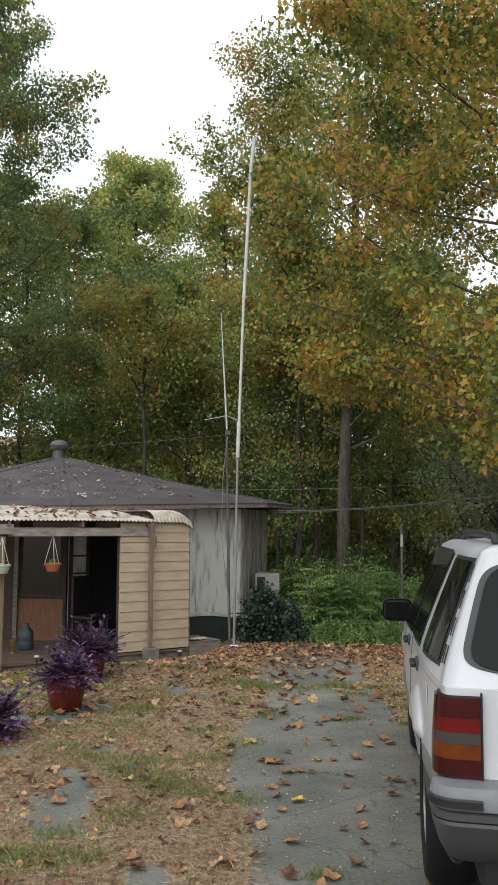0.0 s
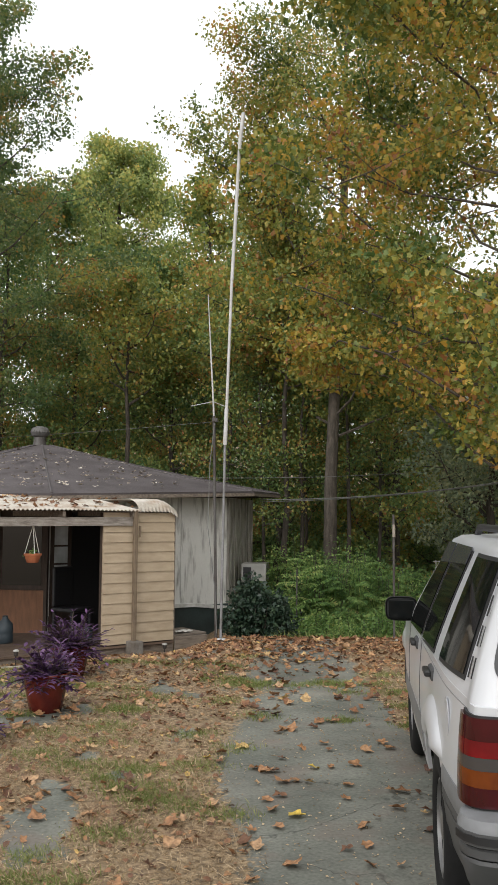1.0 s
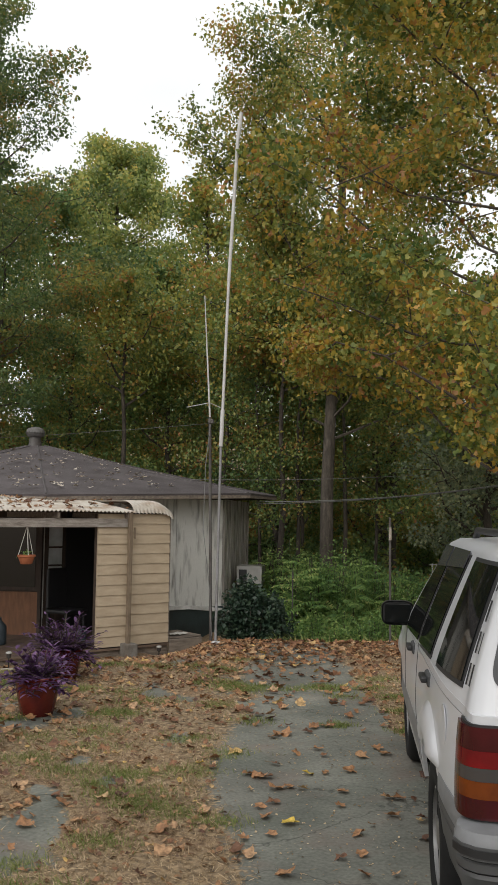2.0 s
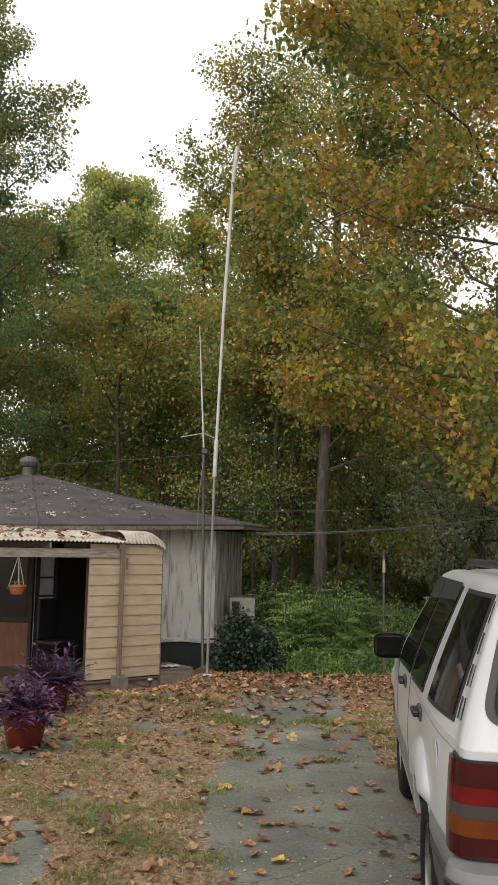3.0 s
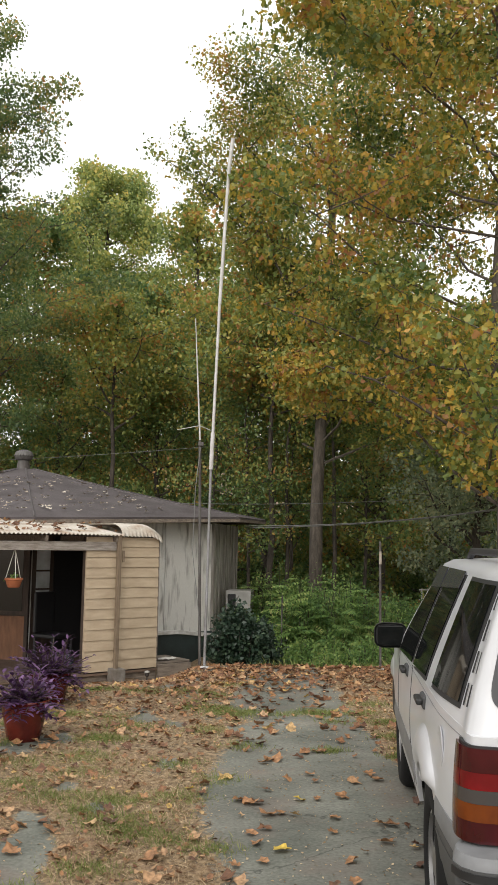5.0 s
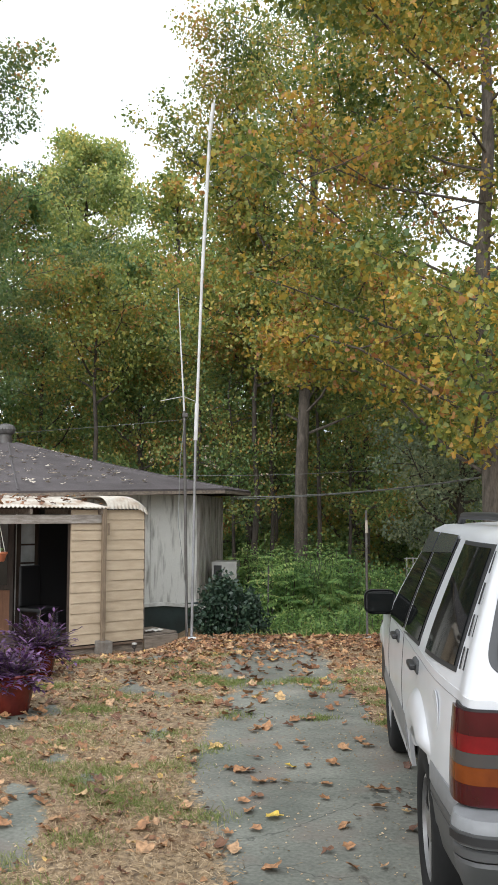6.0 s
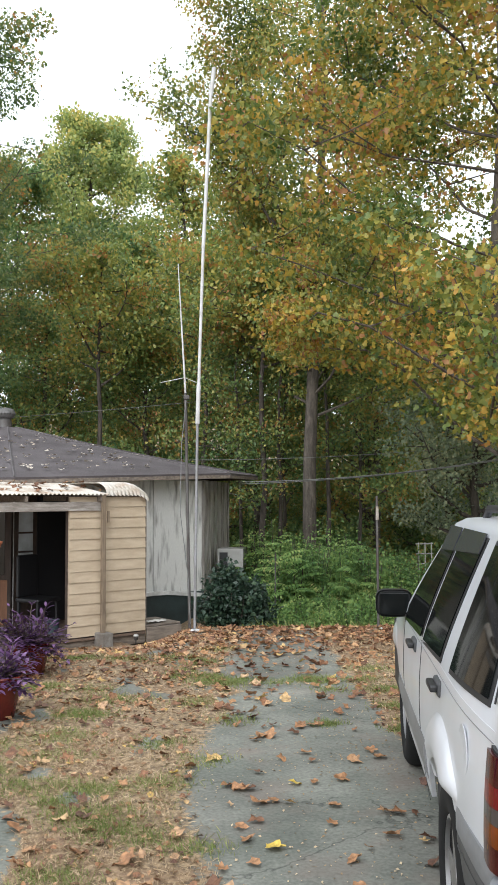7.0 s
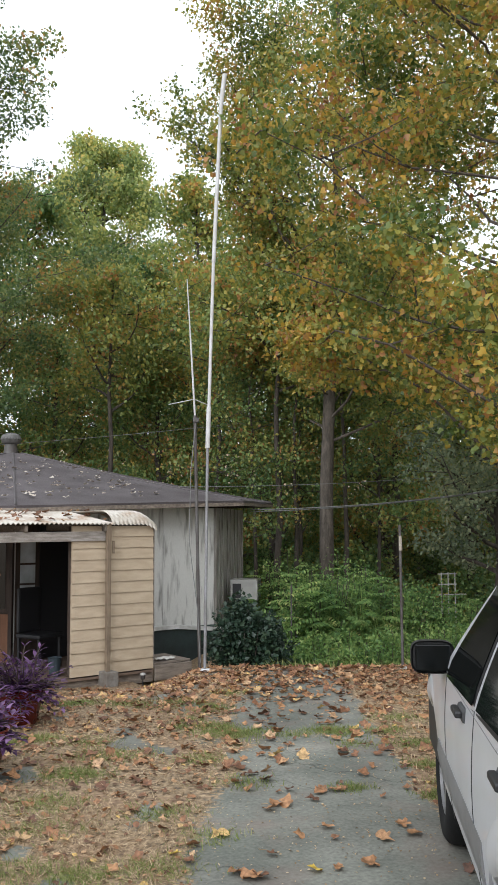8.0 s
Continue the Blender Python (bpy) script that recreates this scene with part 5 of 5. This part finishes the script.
part("body", Shape().lathe([(0.07, 0), (0.09, 0.24), (0.095, 0.25), (0.085, 0.24)], 20), M_BLUEGREY, bin_, smooth=True)
step_ = thing("wooden_step", PORCH @ pose(0.03, 0.0, 0), "weathered wooden landing beside the cream closet", "step")
part("side", Shape().box(0.0, 0.62, -0.02, 0.02, -0.46, -0.25), M_WOOD, step_, bevel=0.006)
part("side", Shape().box(0.58, 0.62, 0.022, 0.75, -0.46, -0.25), M_WOOD, step_, bevel=0.006)
for k in range(4):
    part("tread_board", Shape().box(-0.0, 0.63, 0.03 + k * 0.18, 0.19 + k * 0.18, -0.248, -0.22), M_WOOD, step_, bevel=0.004)
rag = thing("rag", PORCH @ pose(0.28, 0.15, -0.22), "crumpled white rag on the landing", "rag")
rr = np.random.default_rng(4)
part("cloth", Shape().grid([[(i * 0.05 - 0.15, j * 0.04 - 0.08, 0.012 + 0.03 * rr.random()) for i in range(7)] for j in range(5)]), M_STRING, rag, smooth=True, thick=0.006)


def solar_light(m, label):
    root = thing("garden_light", m, label, "garden light", "garden lights")
    part("spike", Shape().tube([(0, 0, -0.05), (0, 0, 0.14)], 0.008, 6), M_BLACK, root)
    part("lens", Shape().lathe([(0.02, 0.13), (0.03, 0.14), (0.034, 0.19)], 14), M_CLEARLENS, root)
    part("cap", Shape().lathe([(0.04, 0.19), (0.042, 0.2), (0.03, 0.215), (0.01, 0.22)], 14), M_METALGREY, root)


solar_light(Matrix.Translation((-1.20, 14.05, gz(-1.20, 14.05) + 0.02)), "small solar garden light before the cream closet")
solar_light(Matrix.Translation((-3.05, 12.35, gz(-3.05, 12.35) + 0.06)), "small pale garden light on a timber edge")
timber = thing("edging_timber", pose(-2.95, 12.25, gz(-2.95, 12.25), 0, 0, 25), "weathered edging timber in the grass", "timber")
part("timber_body", Shape().box(-0.35, 0.35, -0.06, 0.06, -0.04, 0.08), M_STONE, timber, bevel=0.012)

AC = Matrix.Translation((0.02, 18.45, 0)) @ pose(0, 0, 0.06, 0, 0, -8)
ac = thing("air_conditioner", AC, "pale window air conditioner jutting from the plank wall", "air conditioner")
part("case", Shape().box(0.0, 0.50, -0.28, 0.28, 0.25, 0.63), M_METALGREY, ac, bevel=0.012)
part("grille", Shape().box(0.04, 0.20, -0.287, -0.281, 0.30, 0.56), M_BLACK, ac, "dark side grille")
for k in range(8):
    part("slat", Shape().box(0.501, 0.506, -0.24, 0.24, 0.29 + k * 0.04, 0.305 + k * 0.04), M_PIPE, ac)
part("bracket", Shape().tube([(0.4, 0.0, 0.25), (0.0, 0.0, -0.1)], 0.012, 6), M_TRIM, ac)

vent = thing("roof_vent", pose(-4.50, 19.8, 3.15) @ Matrix.Diagonal((0.72, 0.72, 0.9, 1)), "grey turbine vent on the roof's peak", "vent")
part("neck", Shape().lathe([(0.22, 0), (0.20, 0.03), (0.17, 0.22)], 24), M_DARKPIPE, vent, smooth=True)
part("turbine", Shape().lathe([(0.17, 0.22), (0.25, 0.26), (0.285, 0.34), (0.25, 0.43), (0.12, 0.48), (0.02, 0.49)], 24), M_VENT, vent, smooth=True)
for k in range(20):
    a = k * math.pi / 10
    part("vane", Shape().tube([(0.2 * math.cos(a), 0.2 * math.sin(a), 0.235), (0.29 * math.cos(a + 0.15), 0.29 * math.sin(a + 0.15), 0.34), (0.2 * math.cos(a + 0.3), 0.2 * math.sin(a + 0.3), 0.455)], 0.012, 4), M_DARKPIPE, vent)

# ---- ground litter ----
def lying(name, outline, places, sizes, rng, mat, tip, lift, label, parent=None):
    pl = np.array([(x, y, ground_z(x, y) + lift) for x, y in places])
    ob = new(name, scatter(name, outline, pl, sizes, turns(rng, len(pl), tip), mat))
    return tagged(ob, label, name.replace("_", " "), kind="stuff")


rng = np.random.default_rng(31)
cand = np.stack([rng.uniform(-4.6, 2.6, 300000), rng.uniform(3.4, 13.6, 300000)], -1)
cov = np.array([straw_cover(x, y) for x, y in cand])
thin = np.array([0.5 + 0.5 * smooth(0.5 + 1.5 * noise.noise((x * 1.6, y * 1.6, 21.0))) for x, y in cand])
keep = rng.random(len(cand)) < np.clip(cov * 1.1 - 0.1, 0, 1) * thin * 0.52 + 0.004
pl = cand[keep]
lying("dry_grass", (BLADE[0] * np.array([1.6, 1, 1]), BLADE[1]), pl, rng.uniform(0.024, 0.064, len(pl)), rng, L_STRAW, 0.45, 0.008, "matted dry straw-coloured grass over the drive")


fine = np.stack([rng.uniform(-2.6, 0.15, 70000), 3.3 + 4.2 * rng.random(70000) ** 1.3], -1)
fcov = np.array([straw_cover(x, y) for x, y in fine])
fine = fine[rng.random(len(fine)) < fcov * 1.1 - 0.15]
lying("dry_grass", (BLADE[0] * np.array([1.4, 1, 1]), BLADE[1]), fine, rng.uniform(0.014, 0.04, len(fine)), rng, L_STRAW, 0.6, 0.010, "fine matted dry grass over the drive")


def blades(name, places, h, rng, mat, label):
    n = len(places)
    a, e = rng.uniform(0, 2 * np.pi, n), rng.normal(0.75, 0.3, n)
    ca, sa, ce, se = np.cos(a), np.sin(a), np.cos(e), np.sin(e)
    z = np.zeros(n)
    mats = np.stack([ca, -sa * ce, sa * se, sa, ca * ce, -ca * se, z, se, ce], -1).reshape(n, 3, 3)
    pl = np.array([(x, y, ground_z(x, y)) for x, y in places])
    ob = new(name, scatter(name, (BLADE[0] * np.array([1.5, 1, 1]), BLADE[1]), pl, h * rng.uniform(0.5, 1.3, n), mats, mat))
    return tagged(ob, label, "grass", kind="stuff")


spots = []
for x, y, r, n in ((0.04, 9.36, 0.28, 420), (0.50, 9.2, 0.16, 90), (0.87, 9.35, 0.25, 350), (0.8, 7.75, 0.12, 160), (1.42, 8.3, 0.16, 260), (1.36, 7.6, 0.14, 220), (1.32, 9.4, 0.2, 220), (1.5, 8.9, 0.22, 400), (1.55, 7.9, 0.2, 300), (1.5, 9.9, 0.25, 260), (-1.0, 10.6, 0.3, 320),
                   (-0.25, 10.4, 0.28, 260), (-0.2, 8.5, 0.2, 200), (-2.6, 9.6, 0.5, 900), (-3.2, 10.4, 0.5, 700), (-0.4, 7.3, 0.2, 200), (-0.35, 5.6, 0.16, 160), (-0.75, 5.2, 0.2, 260), (-0.9, 4.55, 0.2, 260),
                   (-1.35, 4.5, 0.22, 320), (-1.1, 4.9, 0.15, 150), (0.32, 4.36, 0.1, 110), (-0.1, 6.9, 0.2, 160), (0.1, 7.9, 0.2, 150), (1.0, 8.9, 0.2, 120), (-0.6, 6.0, 0.2, 150), (-1.6, 7.3, 0.25, 180)):
    spots.append(np.stack([rng.normal(x, r * 0.55, n), rng.normal(y, r * 0.4, n)], -1))
for x, y, r, n in ((-3.0, 10.4, 0.5, 1600), (-2.85, 11.2, 0.35, 900), (-1.15, 4.55, 0.2, 380), (-0.75, 6.4, 0.2, 350), (-0.6, 5.75, 0.2, 350), (0.05, 9.3, 0.3, 500), (0.9, 9.4, 0.22, 350), (-1.55, 10.6, 0.25, 450)):
    spots.append(np.stack([rng.normal(x, r * 0.55, n), rng.normal(y, r * 0.4, n)], -1))
for _ in range(46):
    x, y, r = rng.uniform(-3.2, 0.0), rng.uniform(4.2, 11.5), rng.uniform(0.1, 0.26)
    n = int(1500 * r * rng.uniform(0.5, 1.0))
    spots.append(np.stack([rng.normal(x, r * 0.6, n), rng.normal(y, r * 0.4, n)], -1))
pl = np.concatenate(spots)
blades("grass_tufts", np.concatenate([pl, pl + rng.normal(0, 0.03, pl.shape)]), 0.046, rng, L_GRASS, "green grass tufts along joints and in the straw")
pl = cand[(rng.random(len(cand)) < 0.10 * (cov > 0.6) * (cand[:, 0] < 0.1) * np.array([smooth(1.6 * noise.noise((x * 1.2, y * 1.2, 44.0)) + 0.25) for x, y in cand]))]
blades("sparse_grass", pl, 0.04, rng, L_GRASS, "short dry standing grass")
pl = np.stack([rng.uniform(0.3, 5.0, 2200), rng.uniform(13.0, 14.4, 2200)], -1)
blades("verge_grass", pl, 0.15, rng, L_GRASS, "long green verge grass at the drive's end")

def dry_leaf(seed):
    """A flat, crumpled dry leaf: a fan of sixteen points with soft lobes."""
    rng = np.random.default_rng(seed)
    rim = []
    for k in range(16):
        a = 2 * math.pi * k / 16
        r = (0.42 + 0.09 * math.cos(5 * a) + rng.normal(0, 0.06)) * (1.0 if seed % 2 else 0.8 + 0.35 * abs(math.sin(a)))
        x, y = r * math.cos(a), r * math.sin(a)
        rim.append((x, y, 0.4 * x * x + 0.14 * math.sin(3 * a + seed) * r + rng.normal(0, 0.035) + 0.06))
    return np.array([(0, 0, 0.0)] + rim), np.array([(0, 1 + k, 1 + (k + 1) % 16) for k in range(16)])


CURLED = dry_leaf(1)
# thick litter towards the far edge, thinner near by
n = 22000
xy = np.stack([rng.uniform(-3.2, 3.2, n), rng.uniform(3.6, 13.6, n)], -1)
dens = np.array([0.026 + 0.11 * smooth((y - 7.0) / 3) + 0.5 * smooth((y - 10.4) / 2.0) * smooth((x + 1.6) / 0.8) + 0.075 * (x < -0.2) * smooth(0.5 + 1.5 * noise.noise((x * 1.3, y * 1.3, 5.0))) for x, y in xy])
pl = xy[rng.random(n) < dens]
lying("leaf_litter", CURLED, pl[::2], 0.045 + 0.07 * rng.random(len(pl[::2])) ** 1.4, rng, L_FALLEN, 0.28, 0.016, "brown fallen leaves strewn over the drive")
lying("leaf_litter", dry_leaf(2), pl[1::2], 0.045 + 0.07 * rng.random(len(pl[1::2])) ** 1.4, rng, L_FALLEN, 0.28, 0.016, "curled brown leaves strewn over the drive")
crumbs = np.stack([rng.uniform(-3.5, 2.2, 9000), rng.uniform(3.4, 12.5, 9000)], -1)
lying("leaf_crumbs", LEAF_FAR, crumbs, rng.uniform(0.008, 0.022, len(crumbs)), rng, L_STRAW, 0.3, 0.006, "crumbs of dry leaves on the concrete")
bits = cand[rng.random(len(cand)) < 0.045 * (cov > 0.4) * thin]
lying("leaf_crumbs", LEAF_POINTED, bits, rng.uniform(0.018, 0.05, len(bits)), rng, L_FALLEN, 0.35, 0.012, "broken bits of brown leaves in the straw")
SINGLE = [(-0.28, 6.66), (0.29, 7.42), (0.44, 6.42), (0.56, 7.02), (0.13, 5.6), (0.26, 5.48), (0.15, 5.3), (0.0, 5.25), (0.2, 4.78), (0.0, 4.6), (0.62, 5.33), (0.60, 5.02), (0.5, 4.5), (0.58, 5.78),
          (0.68, 7.7), (0.72, 6.5), (0.56, 6.45), (0.22, 6.1), (0.3, 6.12), (0.12, 6.35), (0.05, 6.4), (0.63, 6.05), (0.86, 5.6), (1.0, 7.05), (1.03, 6.9), (0.1, 5.75), (0.36, 4.32), (-0.13, 4.5)]
for i, (x, y) in enumerate(SINGLE):
    q = np.random.default_rng(400 + i)
    me = scatter("fallen_leaf", dry_leaf(10 + i), np.zeros((1, 3)), [q.uniform(0.07, 0.115)], turns(q, 1, 0.15), L_FALLEN if i not in (0, 2, 5) else L_YELLOW)
    ob = new("fallen_leaf", me)
    ob.location = (x, y, ground_z(x, y) + 0.014)
    tagged(ob, "curled dry fallen leaf on the concrete", "leaf", "fallen leaves")
# clay slabs before the porch post
for i, (x, y, w, d, a) in enumerate(((-1.35, 12.15, 0.62, 0.34, 30), (-1.75, 11.75, 0.55, 0.36, 24), (-1.15, 11.7, 0.48, 0.32, 38), (-1.55, 11.35, 0.40, 0.30, 20), (-2.15, 11.55, 0.45, 0.34, 33))):
    q = np.random.default_rng(700 + i)
    rim = [((w / 2) * c + q.normal(0, 0.015), (d / 2) * e + q.normal(0, 0.015)) for c, e in ((-1, -0.8), (-0.5, -1), (0.6, -0.95), (1, -0.7), (0.95, 0.75), (0.4, 1), (-0.7, 0.95), (-1, 0.5))]
    s = Shape()
    s.v = [(px, py, pz) for pz in (-0.03, 0.038) for px, py in rim]
    s.f = [list(range(8))[::-1], list(range(8, 16))] + [[j, (j + 1) % 8, 8 + (j + 1) % 8, 8 + j] for j in range(8)]
    slab = part("paving_slab", s, M_SLAB, bevel=0.007)
    zx, zy = (ground_z(x + 0.2, y) - ground_z(x - 0.2, y)) / 0.4, (ground_z(x, y + 0.2) - ground_z(x, y - 0.2)) / 0.4
    up = Vector((-zx, -zy, 1)).normalized()
    slab.matrix_world = Matrix.Translation((x, y, ground_z(x, y))) @ up.to_track_quat("Z", "Y").to_matrix().to_4x4() @ pose(0, 0, 0, 0, 0, a)
    tagged(slab, "flat reddish clay slab sunk before the porch", "slab", "paving slabs")
# leaves on the roof and the tin
def roof_leaves():
    rng = np.random.default_rng(9)
    out = []
    for _ in range(380):
        a, r = rng.uniform(radians(-140), radians(10)), math.sqrt(rng.uniform(0.02, 1)) * 4.9
        z = 3.20 - (3.20 - 2.07) * r / 5.1 + 0.0
        out.append((HC.x + r * math.cos(a), HC.y + r * math.sin(a), z - 0.05 * math.sin(math.pi * r / 5.4) + 0.03))
    ob = new("roof_leaves", scatter("roof_leaves", CURLED, np.array(out), rng.uniform(0.05, 0.12, len(out)), turns(rng, len(out), 0.12), L_PALE))
    tagged(ob, "pale dry leaves scattered over the roof", "leaves", kind="stuff")
    out = [tuple(PORCH @ Vector((rng.uniform(-5, -0.25), y, 1.76 + 0.23 * (y + 0.14) / 1.95))) for y in rng.uniform(0.0, 1.6, 150)]
    ob = new("tin_roof_leaves", scatter("tin_roof_leaves", CURLED, np.array(out), rng.uniform(0.06, 0.13, len(out)), turns(rng, len(out), 0.3), L_FALLEN))
    tagged(ob, "brown dry leaves on the tin roof", "leaves", kind="stuff")


roof_leaves()

for k, (x0, z1) in enumerate(((2.05, 0.85), (2.2, 0.95))):
    m = Matrix.Translation(corner(-1, HR, 0)) @ pose(0, 0, 0, 0, 0, 36.87)
    cord = thing("wall_cord", m, "black cord hanging loose on the grey wall", "cord", "wall cords")
    part("cord_body", Shape().tube([(x0, -0.03, z1), (x0 + 0.05, -0.06, z1 - 0.1), (x0 + 0.02, -0.04, z1 - 0.45), (x0 + 0.06, -0.04, z1 - 0.75), (x0 + 0.03, -0.035, 0.05)], 0.012, 6), M_BLACK, cord, smooth=True)
stake = thing("garden_stake", pose(0.95, 16.0, gz(0.95, 16.0)), "thin dark metal stake among the weeds", "stake")
part("rod", Shape().tube([(0, 0, -0.1), (0.01, 0, 1.45)], 0.013, 8), M_DARKPIPE, stake, smooth=True)
trellis = thing("trellis", pose(4.45, 20.6, gz(4.45, 20.6), 0, 0, 15), "small white garden trellis among the weeds", "trellis")
for x in (0.0, 0.16, 0.32):
    part("upright", Shape().box(x, x + 0.018, 0, 0.018, 0, 1.88), M_METALGREY, trellis)
for z in (1.40, 1.62, 1.84):
    part("rail", Shape().box(-0.05, 0.6 if z < 1.5 else 0.38, 0.02, 0.036, z, z + 0.022), M_METALGREY, trellis)
